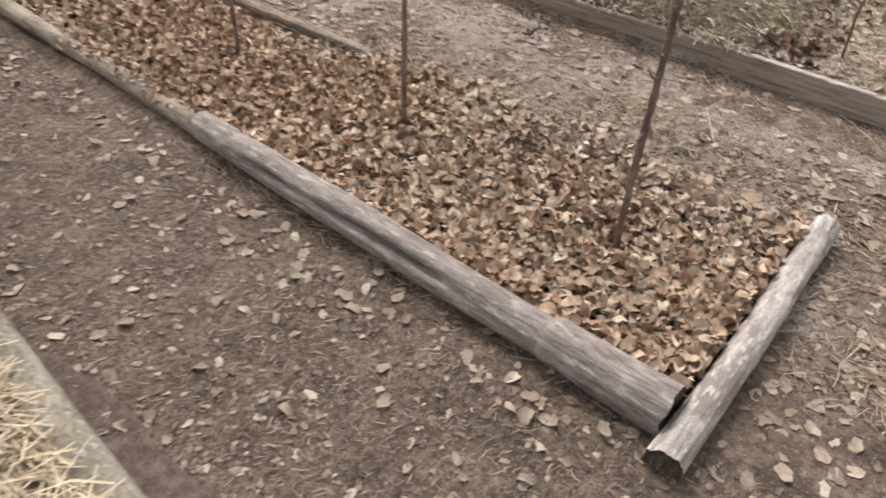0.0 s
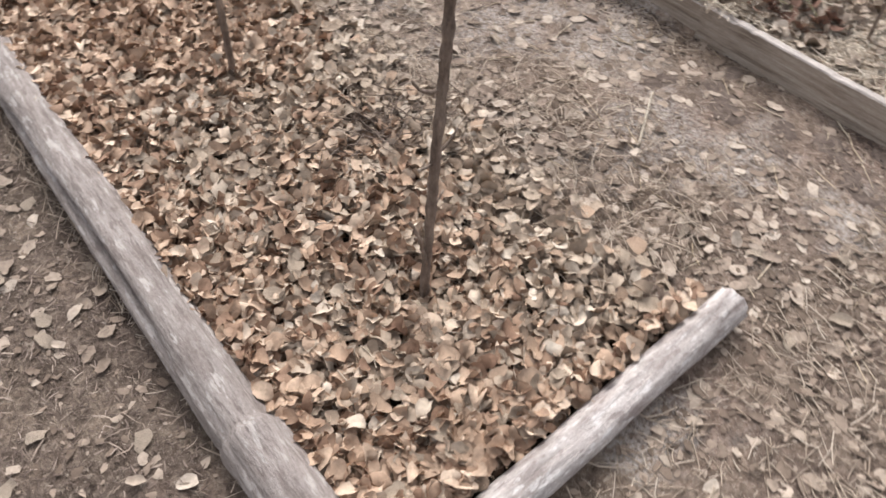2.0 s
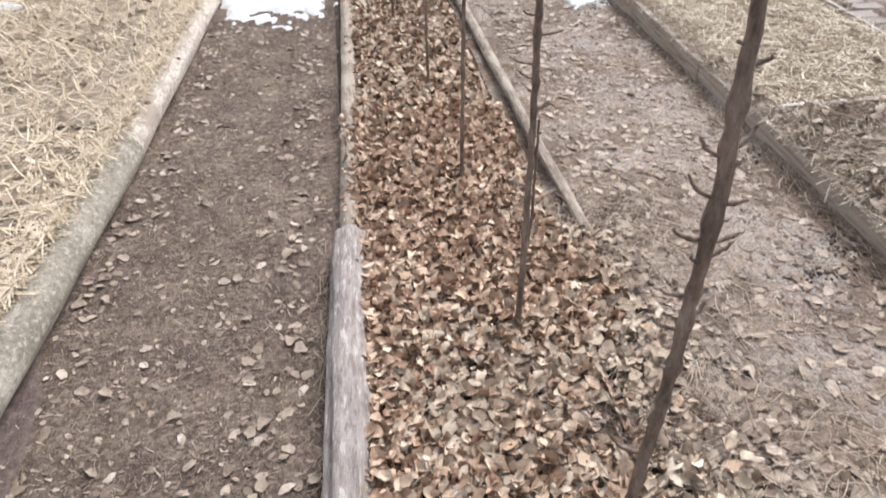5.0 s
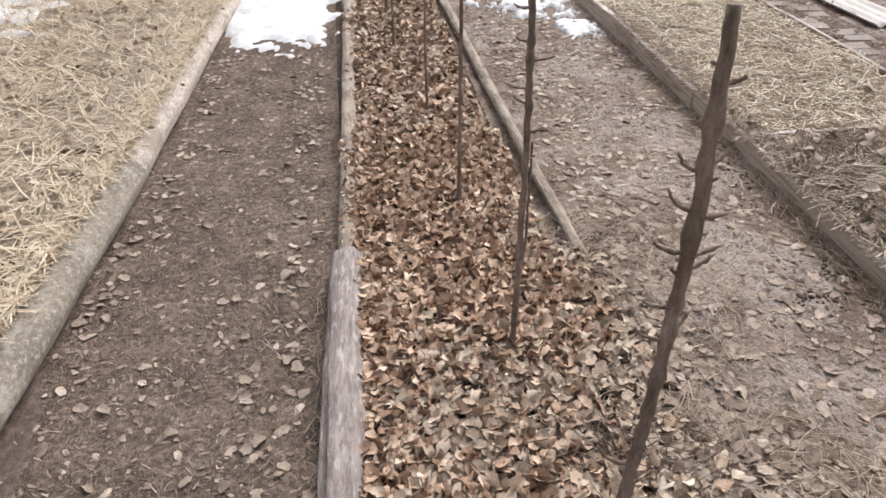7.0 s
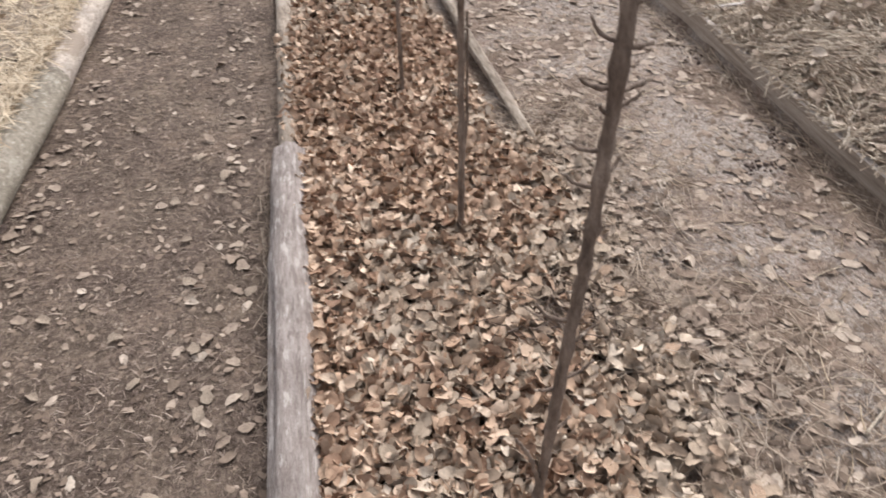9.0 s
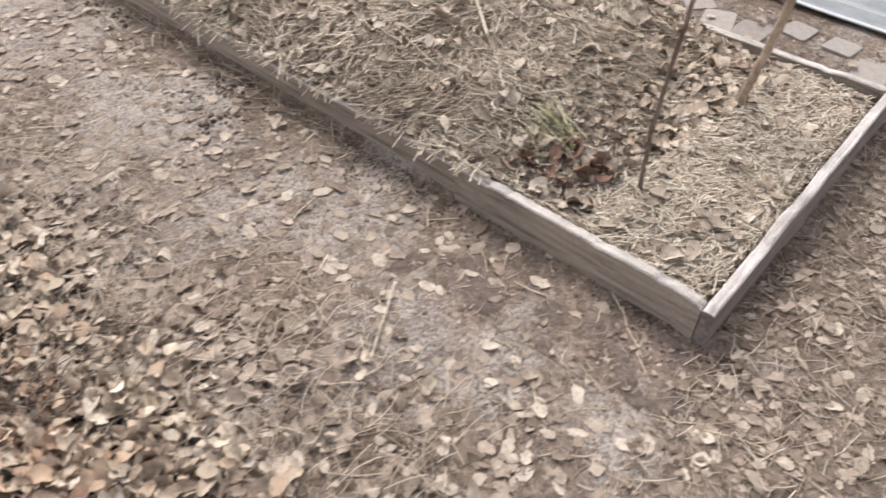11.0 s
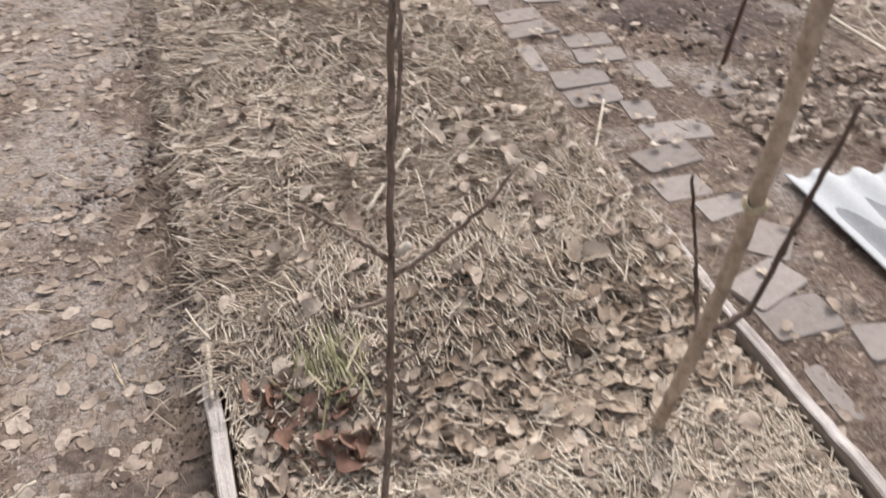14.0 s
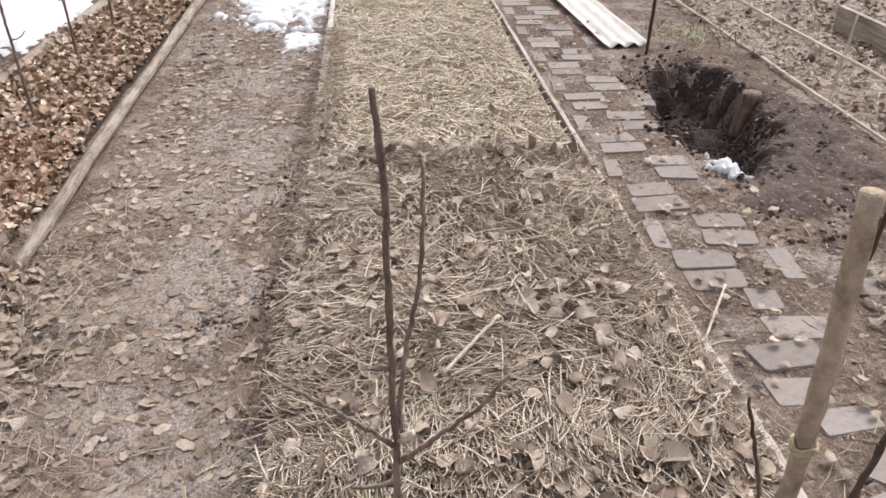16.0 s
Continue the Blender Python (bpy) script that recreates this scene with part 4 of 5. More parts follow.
def scatter_crumbs(rng, x, y, size):
    m = len(x)
    s = rng.uniform(size[0], size[1], m) * rng.uniform(0.5, 1, m)
    v = oct_v[None] * s[:, None, None] * rng.uniform(0.6, 1.25, (m, 6, 1))
    v = np.einsum("mij,mnj->mni", rotations(rng.uniform(0, 6.28, m), rng.normal(0, 0.5, m), rng.normal(0, 0.5, m)), v)
    return [(v + np.stack([x, y, ground_z(x, y) + s * 0.3], -1)[:, None, :], oct_f)]


x, y = spots(rng, 13000, -0.95, 3.9, 0.1, 5.6)
bare = ((x < -0.05) | (x > 0.98)) & ((x < 1.86) | (x > 3.12) | (y < 1.34)) & ((x < 3.56) | (y > 2.5))
x, y = keep(bare, x, y)
many("soil_clods", scatter_crumbs(rng, DARK_BITS[0], DARK_BITS[1], (0.004, 0.016)), DARK_SOIL, "dark damp clods scuffed up on the path", "soil")
x, y = spots(rng, 900, 3.66, 4.55, 3.15, 5.5)
x, y = keep(np.hypot((x - 3.91) / 0.3, (y - 4.64) / 0.8) > 0.75, x, y)
many("leaf_scraps", scatter_scraps(rng, x, y, (0.012, 0.04), 0.3, (0.012, 0.024)), SCRAP, "scraps of leaf and root on the dug soil", "leaf litter")
x, y = rng.normal(3.94, 0.15, 260), rng.normal(4.66, 0.4, 260)
pieces = scatter_stems(rng, x, y, (0.04, 0.14), (0.0008, 0.002), 0.5, (0.01, 0.04), bend=0.4)
many("roots", pieces, TWIG, "torn dark roots sticking out of the pit's sides", "roots")
many("soil_crumbs", scatter_crumbs(rng, x, y, (0.0025, 0.008)), CRUMB, "small crumbs of soil and grit on the path", "soil")
x, y = np.clip(rng.normal(4.02, 0.17, 1500), 3.64, 4.6), np.clip(rng.normal(4.5, 0.5, 1500), 3.3, 5.5)
many("soil_clods", scatter_crumbs(rng, x, y, (0.005, 0.02)), DARK_SOIL, "clods of black dug soil round the pit", "soil")
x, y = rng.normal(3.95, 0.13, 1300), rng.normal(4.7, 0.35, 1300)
many("soil_clods", scatter_crumbs(rng, x, y, (0.006, 0.03)), PIT_SOIL, "black clods inside the planting pit", "soil")


# dark crumbs that darken the ground beside the plank
x, y = 1.86 - np.abs(rng.normal(0, 0.06, 1500)), rng.uniform(1.25, 2.6, 1500)
x, y = keep((rng.random(len(x)) < 0.35 + 0.9 * vnoise(x, y, 2.3, 131)) & (x > 1.5), x, y)
many("soil_crumbs", scatter_crumbs(rng, x, y, (0.0025, 0.007)), DARK_SOIL, "dark crumbs gathered along the plank's foot", "soil")


# single leaves that stand out on the paths
def leaf_meshes():
    r = np.random.default_rng(77)
    out = []
    for v, f in leaf_templates(r, 9, 0.6, 0.5):
        me = bpy.data.meshes.new("fallen_leaf")
        me.from_pydata(v.tolist(), [], f)
        me.materials.append(LEAF_BRIGHT)
        me.polygons.foreach_set("use_smooth", [True] * len(me.polygons))
        out.append(me)
    return out


LEAVES = leaf_meshes()
rl = random.Random(31)
for x, y, s in ((-0.71, 2.75, 0.05), (-0.33, 3.03, 0.04), (-0.31, 2.82, 0.05), (-0.28, 2.53, 0.045), (-0.24, 2.36, 0.055), (-0.43, 2.45, 0.045), (-0.81, 3.19, 0.045), (-0.22, 3.26, 0.05), (-0.38, 3.24, 0.045),
                (-0.21, 3.36, 0.06), (-0.2, 1.95, 0.058), (-0.26, 2.31, 0.06), (1.46, 3.01, 0.055), (1.32, 2.54, 0.06), (1.19, 2.24, 0.06), (1.16, 2.2, 0.055), (-0.3, 3.5, 0.05), (-0.55, 3.75, 0.045), (-0.2, 3.9, 0.05), (1.2, 1.2, 0.06), (1.5, 1.6, 0.05), (-0.45, 2.02, 0.05), (-0.62, 2.2, 0.05), (-0.5, 2.62, 0.045), (-0.36, 2.1, 0.048), (-0.13, 2.75, 0.05),
                (-0.68, 2.46, 0.045), (-0.25, 1.72, 0.06), (-0.4, 1.62, 0.05), (-0.16, 1.55, 0.055), (1.32, 1.75, 0.055), (1.45, 2.28, 0.05), (1.62, 2.62, 0.048), (1.25, 2.85, 0.05),
                (1.12, 1.62, 0.055), (1.2, 1.45, 0.06), (1.36, 1.3, 0.055), (1.05, 1.25, 0.055), (1.6, 1.1, 0.06), (1.78, 0.95, 0.055), (2.1, 1.15, 0.06), (2.3, 0.98, 0.06), (2.55, 1.18, 0.055), (2.8, 1.05, 0.06), (1.55, 3.4, 0.05), (1.3, 3.3, 0.045)):
    lf = new("fallen_leaf", rl.choice(LEAVES))
    lf.matrix_world = pose(x, y, float(ground_z(x, y)) + 0.008, rl.uniform(-8, 8), rl.uniform(-8, 8), rl.uniform(0, 360)) @ Matrix.Diagonal((s, s, s, 1))
    tagged(lf, "single pale curled leaf lying on the earth path", "leaf", "single leaves on the paths")
BIG = [(2.76, 4.45, 0.09), (2.72, 4.43, 0.07), (2.14, 1.49, 0.065), (2.18, 1.5, 0.055), (2.15, 1.53, 0.055), (2.63, 2.72, 0.07), (2.75, 2.16, 0.075), (2.57, 2.26, 0.07), (2.57, 2.7, 0.075), (2.66, 2.66, 0.08), (2.62, 2.72, 0.07), (2.76, 2.19, 0.075), (2.79, 2.12, 0.08), (2.56, 2.24, 0.06), (2.16, 3.22, 0.06), (2.53, 2.67, 0.06)]
for x, y, s in BIG:
    lf = new("fallen_leaf", rl.choice(LEAVES))
    lf.matrix_world = pose(x, y, float(ground_z(x, y)) + 0.052, rl.uniform(-18, 18), rl.uniform(-18, 18), rl.uniform(0, 360)) @ Matrix.Diagonal((s, s, s, 1))
    tagged(lf, "large pale leaf lying on top of the straw", "leaf", "large leaves on the straw")


def reed(label, a, b, r):
    ob = thing("reed_stalk", label, "stalk", a, "loose reed stalks")
    bm = bmesh.new()
    d = Vector(b) - Vector(a)
    n = 12
    pts = [d * (k / n) + Vector((0, 0, 0.004 * math.sin(3 * k))) for k in range(n + 1)]
    tube(bm, pts, [r * (1.25 if k % 4 == 0 else 1.0) for k in range(n + 1)], 7)
    part("stalk", bm, LATH, ob)
    return ob


def tube(bm, pts, radii, sides=8, cap=True):
    """A tapering tube through points."""
    rings = []
    for k, p in enumerate(pts):
        p = Vector(p)
        d = (Vector(pts[min(k + 1, len(pts) - 1)]) - Vector(pts[max(k - 1, 0)])).normalized()
        u = d.orthogonal().normalized() if k == 0 else (u - d * u.dot(d)).normalized()
        w = d.cross(u)
        rings.append([bm.verts.new(p + (u * math.cos(2 * math.pi * s / sides) + w * math.sin(2 * math.pi * s / sides)) * radii[k]) for s in range(sides)])
    for r, q in zip(rings, rings[1:]):
        for s in range(sides):
            bm.faces.new((r[s], r[(s + 1) % sides], q[(s + 1) % sides], q[s]))
    if cap:
        bm.faces.new(rings[0][::-1])
        bm.faces.new(rings[-1])


reed("thick pale reed stalk lying on the straw heap", (2.3, 2.39, 0.245), (2.47, 2.59, 0.265), 0.005)
reed("pale wooden splinter on the plank joint", (1.872, 2.03, 0.13), (1.885, 2.26, 0.14), 0.005)
reed("pale stalk hanging over the side plank", (1.9, 3.42, 0.135), (1.83, 3.33, 0.06), 0.0035)
reed("pale stalk lying beside the brick path", (3.33, 3.01, 0.022), (3.14, 2.72, 0.03), 0.004)
reed("pale stalk lying on the earth path", (1.28, 1.9, 0.012), (1.5, 2.03, 0.015), 0.0035)
n = 220
x, y = rng.normal(4.38, 0.16, n), rng.normal(5.95, 0.16, n)
many("grass_tuft", scatter_stems(rng, x, y, (0.06, 0.14), (0.002, 0.004), 0.6, (0.02, 0.05), bend=0.35, sides=0), GREEN, "greenish tuft of grass behind the dug bed", "grass")


# ---------------------------------------------------------------- dug soil in the back bed
def soil_sheet():
    d = 0.02
    xs, ys = np.arange(3.6, 4.8, d), np.arange(3.1, 5.6, d)
    A, B = np.meshgrid(xs, ys)
    inside = ((A - 4.1 - 0.03 * (B - 4.3)) / 0.46) ** 2 + ((B - 4.32) / 1.1) ** 2 + 0.3 * vnoise(A, B, 6, 41) + 0.15 * vnoise(A, B, 15, 44)
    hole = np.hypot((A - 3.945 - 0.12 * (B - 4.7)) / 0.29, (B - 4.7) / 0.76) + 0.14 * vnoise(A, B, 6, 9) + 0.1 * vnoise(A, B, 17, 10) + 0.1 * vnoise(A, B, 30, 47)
    rough = 1 + 1.6 * (hole < 1.05)
    h = ground_z(A, B) + 0.018 * np.clip(1 - inside, -1, 1) + rough * (0.01 * vnoise(A, B, 14, 42) + 0.007 * vnoise(A, B, 30, 43))
    h = np.where(inside > 1.15, ground_z(A, B) - 0.04, h)
    n, m = A.shape
    ids = np.arange(n * m).reshape(n, m)
    q = np.stack([ids[:-1, :-1], ids[:-1, 1:], ids[1:, 1:], ids[1:, :-1]], -1).reshape(-1, 4)
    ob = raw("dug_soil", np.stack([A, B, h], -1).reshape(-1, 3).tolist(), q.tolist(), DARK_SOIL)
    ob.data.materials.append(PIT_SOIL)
    # faces within the pit's outline get the darker soil
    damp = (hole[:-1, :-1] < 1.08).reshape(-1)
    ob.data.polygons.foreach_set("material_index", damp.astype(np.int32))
    return tagged(ob, "black freshly dug soil round an open planting pit", "soil", kind="structure")


soil_sheet()


# ---------------------------------------------------------------- logs
def log(name, label, a, b, r0, r1, material, seed, group, lumps=0.06, split=None, ring_step=0.03, hollow=0.0, bow=0.01, cap=None, swell=(), ridge=0.012, collar=0.0, knots=()):
    """A lying log from a to b (centre line), with knots, a bow, an optional lengthwise split and a hollow end."""
    a, b = Vector(a), Vector(b)
    length = (b - a).length
    top = thing(name, label, "log", a, group)
    along = (b - a).normalized()
    side = along.cross(Vector((0, 0, 1))).normalized()
    up = side.cross(along)
    top.matrix_world = Matrix(((side.x, along.x, up.x, a.x), (side.y, along.y, up.y, a.y), (side.z, along.z, up.z, a.z), (0, 0, 0, 1)))
    rings, sides = max(24, int(length / ring_step)), 40
    v, f = [], []
    for k in range(rings + 1):
        t = k / rings
        yy = t * length
        r = r0 + (r1 - r0) * t
        cx = bow * math.sin(math.pi * t) + 0.006 * float(vnoise(yy, seed, 2.2, seed))
        cz = 0.004 * float(vnoise(yy, seed + 5, 2.0, seed))
        for s in range(sides):
            ang = 2 * math.pi * s / sides
            n = float(vnoise(ang * 1.6 + seed, yy * 2.6, 1.0, seed)) * lumps + float(vnoise(ang * 7, yy * 9, 1.0, seed + 1)) * lumps * 0.35 + float(vnoise(ang * 9.5, yy * 1.3, 1.0, seed + 2)) * lumps * 0.4
            rr = r * (1 + n + ridge * float(vnoise(ang * 14 + seed, yy * 1.1, 1.0, seed + 4)) + 0.6 * ridge * float(vnoise(ang * 20, yy * 3, 1.0, seed + 6)))
            rr *= 1 + collar * float(1 - step(0.349, 0.366, yy)) * (0.7 + 0.5 * math.cos(ang - 0.5)) - 0.35 * collar * math.exp(-(((yy - 0.372) / 0.007) ** 2))
            for yc, wd, amt in swell:
                rr *= 1 + amt * math.exp(-(((yy - yc) / wd) ** 2))
            if split:
                y0, y1, ca, wide, deep = split
                w = math.exp(-(((ang - ca - 0.12 * math.sin(yy * 5)) / wide) ** 2)) * float(step(y0, y0 + 0.12, yy)) * float(1 - step(y1 - 0.15, y1, yy))
                rr -= deep * w * (0.75 + 0.55 * float(vnoise(yy * 6, 2.0, 1.0, seed + 9)))
            ragged = 0.006 * float(vnoise(ang * 3, seed, 1, seed + 7)) * (k == 0 or k == rings)
            v.append((cx + rr * math.cos(ang), yy + ragged, cz + rr * math.sin(ang)))
    for k in range(rings):
        for s in range(sides):
            p, q = k * sides + s, k * sides + (s + 1) % sides
            f.append((p, p + sides, q + sides, q))
    me = bpy.data.meshes.new("trunk")
    me.from_pydata(v, [], f)
    me.materials.append(material)
    me.polygons.foreach_set("use_smooth", [True] * len(me.polygons))
    body = new("trunk", me)
    body.parent = top
    for end, ring in ((0, 0), (1, rings)):
        rim = [Vector(v[ring * sides + s]) for s in range(sides)]
        mid = sum(rim, Vector()) / sides
        deep = (hollow if end == 0 else hollow * 0.4) + 0.004
        bm = bmesh.new()
        out = [bm.verts.new(p) for p in rim]
        inn = [bm.verts.new(mid + (p - mid) * 0.72 + Vector((0, (deep if end == 0 else -deep), 0))) for p in rim]
        core = bm.verts.new(mid + Vector((0, (deep * 1.6 if end == 0 else -deep * 1.6), 0)))
        for s in range(sides):
            w = (s + 1) % sides
            bm.faces.new((out[s], out[w], inn[w], inn[s]) if end == 0 else (out[w], out[s], inn[s], inn[w]))
            bm.faces.new((inn[s], inn[w], core) if end == 0 else (inn[w], inn[s], core))
        part("sawn_end", bm, cap or END_GRAIN, top, "dark weathered end grain")
    for yk, ak, rk in knots:
        bm = bmesh.new()
        bmesh.ops.create_uvsphere(bm, u_segments=10, v_segments=6, radius=rk)
        ring = round(yk / length * rings)
        spot = Vector(v[ring * sides + round(ak / (2 * math.pi) * sides) % sides])
        axis = Vector((math.cos(ak), 0, math.sin(ak)))
        bmesh.ops.transform(bm, matrix=Matrix.Translation(spot - axis * rk * 0.25) @ Matrix.Diagonal((1, 1.3, 0.7, 1)), verts=bm.verts)
        part("knot", bm, END_GRAIN, top, "dark knot")
    return top


GROUP_LOG = "logs edging the beds"
log("edging_log", "thick weathered grey log with a long split, edging the leaf bed", (-0.042, 1.438, 0.055), (0.02, 3.37, 0.055), 0.061, 0.056, LOG_GREY, 3, GROUP_LOG, 0.1, (0.55, 1.66, 2.62, 0.17, 0.056), 0.012, 0.0, -0.012, swell=((0.339, 0.03, 0.05), (1.15, 0.2, 0.06), (1.85, 0.1, 0.06)), ridge=0.03, collar=0.16)
log("edging_log", "slim tan weathered log continuing the edge of the leaf bed", (0.02, 3.385, 0.04), (0.13, 8.6, 0.045), 0.038, 0.046, LOG_THIN, 8, GROUP_LOG, 0.1, None, 0.03, 0.0, 0.008, knots=((0.85, 1.7, 0.014), (2.0, 1.75, 0.012), (3.1, 1.5, 0.012)))
log("end_log", "bleached peeling log closing the end of the leaf bed", (-0.172, 1.392, 0.046), (1.005, 1.392, 0.044), 0.046, 0.042, LOG_PALE, 12, GROUP_LOG, 0.13, None, 0.02, 0.012, 0.006, swell=((0.02, 0.06, 0.03),), ridge=0.03)
log("edging_log", "old grey bark-covered log beside the dark path", (-1.165, 1.2, 0.065), (-0.92, 4.15, 0.065), 0.075, 0.07, LOG_BARK, 17, GROUP_LOG, 0.05, None, 0.03, 0.01, 0.01)
log("edging_log", "pale birch log edging the dead lawn", (-0.918, 4.16, 0.06), (-0.7, 8.4, 0.06), 0.066, 0.06, BIRCH, 23, GROUP_LOG, 0.07, None, 0.03, 0.0, -0.01, knots=((0.35, 1.2, 0.016), (0.95, 1.0, 0.014), (1.5, 1.9, 0.016), (2.4, 1.3, 0.014)))
log("edging_log", "slim tan log on the path side of the leaf bed", (0.884, 3.25, 0.03), (0.8, 8.5, 0.05), 0.023, 0.036, LOG_THIN, 29, GROUP_LOG, 0.15, None, 0.03, 0.008, -0.012)


# ---------------------------------------------------------------- plank beds
def plank(name, label, x0, y0, x1, y1, z0, z1, material, parent, seed, parts_x):
    """A weathered board with slightly wavy, chipped edges, as its own mesh in box form with cuts along its length."""
    bm = bmesh.new()
    n = 46
    rings = []
    for k in range(n + 1):
        t = k / n
        w = float(vnoise(t * 9, seed, 1, seed)) * 0.003
        chip = max(0.0, float(vnoise(t * 21, seed, 1, seed + 3)) - 0.35) * 0.014
        zt = z1 + 0.006 * float(vnoise(t * 4, seed, 1, seed + 1)) - chip
        if parts_x:
            xx = x0 + (x1 - x0) * t
            ring = [(xx, y0 + w, z0), (xx, y0 + w, zt - 0.004), (xx, y0 + 0.004 + w, zt), (xx, y1 - 0.004 + w, zt), (xx, y1 + w, zt - 0.004), (xx, y1 + w, z0)]
        else:
            yy = y0 + (y1 - y0) * t
            ring = [(x0 + w, yy, z0), (x0 + w, yy, zt - 0.004), (x0 + 0.004 + w, yy, zt), (x1 - 0.004 + w, yy, zt), (x1 + w, yy, zt - 0.004), (x1 + w, yy, z0)]
        rings.append([bm.verts.new(p) for p in ring])
    for r, q in zip(rings, rings[1:]):
        for s in range(6):
            bm.faces.new((r[s], r[(s + 1) % 6], q[(s + 1) % 6], q[s]))
    bm.faces.new(rings[0][::-1])
    bm.faces.new(rings[-1])
    bmesh.ops.recalc_face_normals(bm, faces=bm.faces)
    # upward faces take the paler top material
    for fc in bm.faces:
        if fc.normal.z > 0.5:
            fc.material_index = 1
    ob = part(name, bm, material, parent, label, smooth=False)
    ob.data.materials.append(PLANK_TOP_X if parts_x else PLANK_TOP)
    return ob


bed = thing("raised_bed", "raised garden bed framed with weathered grey planks", "garden bed", (1.86, 1.35, 0))
bed.location = (0, 0, 0)
plank("side_plank", "grey side plank with a pale top edge", 1.855, 1.378, 1.888, 2.14, -0.04, 0.118, PLANK, bed, 2, False)
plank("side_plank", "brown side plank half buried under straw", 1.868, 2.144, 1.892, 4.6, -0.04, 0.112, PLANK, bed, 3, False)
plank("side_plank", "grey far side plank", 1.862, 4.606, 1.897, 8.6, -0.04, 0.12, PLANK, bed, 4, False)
plank("front_plank", "front plank with a pale sawn top edge", 1.85, 1.344, 3.104, 1.374, -0.04, 0.117, PLANK_X, bed, 6, True)
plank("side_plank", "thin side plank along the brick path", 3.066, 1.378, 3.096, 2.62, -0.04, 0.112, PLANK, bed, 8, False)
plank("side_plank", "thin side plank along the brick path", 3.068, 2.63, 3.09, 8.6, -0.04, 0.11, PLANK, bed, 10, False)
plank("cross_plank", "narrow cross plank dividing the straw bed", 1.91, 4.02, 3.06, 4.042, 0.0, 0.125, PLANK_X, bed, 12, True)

far_bed = thing("far_raised_bed", "far raised bed edged with a grey plank", "garden bed")
plank("side_plank", "grey weathered plank", 5.49, 4.4, 5.53, 6.15, -0.04, 0.16, PLANK, far_bed, 14, False)


# ---------------------------------------------------------------- saplings
def spine(keys, n, r0, r1, rnd, knot=0.12, wob=0.003):
    """Points and radii along a stem through a few key points, with knots."""
    pts, rad = [], []
    for k in range(n + 1):
        t = k / n * (len(keys) - 1)
        i = min(int(t), len(keys) - 2)
        p = Vector(keys[i]).lerp(Vector(keys[i + 1]), t - i)
        pts.append(p + Vector((rnd.uniform(-wob, wob), rnd.uniform(-wob, wob), 0)))
        r = r0 + (r1 - r0) * k / n
        rad.append(r * (1 + knot * rnd.choice((0, 0, 0, 1, 1.8)) * rnd.random()))
    return pts, rad


def at_height(keys, z):
    for p, q in zip(keys, keys[1:]):
        if p[2] <= z <= q[2]:
            return Vector(p).lerp(Vector(q), (z - p[2]) / (q[2] - p[2]))
    return Vector(keys[-1])


def sapling(label, keys, r0, r1, twigs, seed, bark=TWIG, fork=()):
    """A bare young tree. twigs: (height, azimuth degrees, length, rise). fork: further stems as key lists with end radii."""
    rnd = random.Random(seed)
    base = Vector(keys[0])
    tree = thing("sapling", label, "sapling", base, "young trees in the beds")
    loc = lambda p: Vector(p) - base
    n = max(12, int((keys[-1][2] - keys[0][2]) / 0.022))
    bm = bmesh.new()
    pts, rad = spine([loc(k) for k in keys], n, r0, r1, rnd, *((0.06, 0.0012) if bark is TWIG_PALE else (0.12, 0.0016)))
    rad = [r * (1 + 0.5 * math.exp(-(q.z - pts[0].z) / 0.035)) for r, q in zip(rad, pts)]
    if bark is TWIG_PALE:
        rad = [r * (1 + 0.09 * math.exp(-(((q.z % 0.058) - 0.029) / 0.006) ** 2)) for r, q in zip(rad, pts)]
    for k, q in enumerate(pts):
        near = min([abs(q.z + base.z - tw_[0]) for tw_ in twigs] + [1.0])
        rad[k] *= 1 + 0.34 * math.exp(-((near / 0.008) ** 2))
    tube(bm, pts, rad, 10)
    part("trunk", bm, bark, tree)
    for ks, ra, rb in fork:
        bm = bmesh.new()
        pts, rad = spine([loc(k) for k in ks], 26, ra, rb, rnd, 0.32, 0.0018)
        tube(bm, pts, rad, 7)
        part("branch", bm, TWIG_DARK if bark is TWIG_PALE else TWIG, tree)
    for z, azd, ln, rise in twigs:
        p = loc(at_height(keys, z))
        a = radians(azd)
        d = Vector((math.cos(a), math.sin(a), 0))
        bm = bmesh.new()
        ln, rise = ln * 0.85, rise * 0.6
        ks = [p, p + d * ln * 0.4 + Vector((0, 0, rise * ln * 0.06)), p + d * ln * 0.8 + Vector((0, 0, rise * ln * 0.55)), p + d * ln + Vector((0, 0, rise * ln * 1.25))]
        pts, rad = spine(ks, 9, 0.0038, 0.0021, rnd, 0.35, 0.0012)
        rad[0] = 0.006
        tube(bm, pts, rad, 6)
        tw = part("twig", bm, bark, tree)
        if rnd.random() < 0.45:
            bm = bmesh.new()
            tip = pts[-1]
            tube(bm, [tip - d * 0.003, tip + d * 0.004, tip + d * 0.008 + Vector((0, 0, 0.004))], [0.0022, 0.0027, 0.001], 6)
            part("bud", bm, BUD, tw, "pale swollen bud")
    return tree


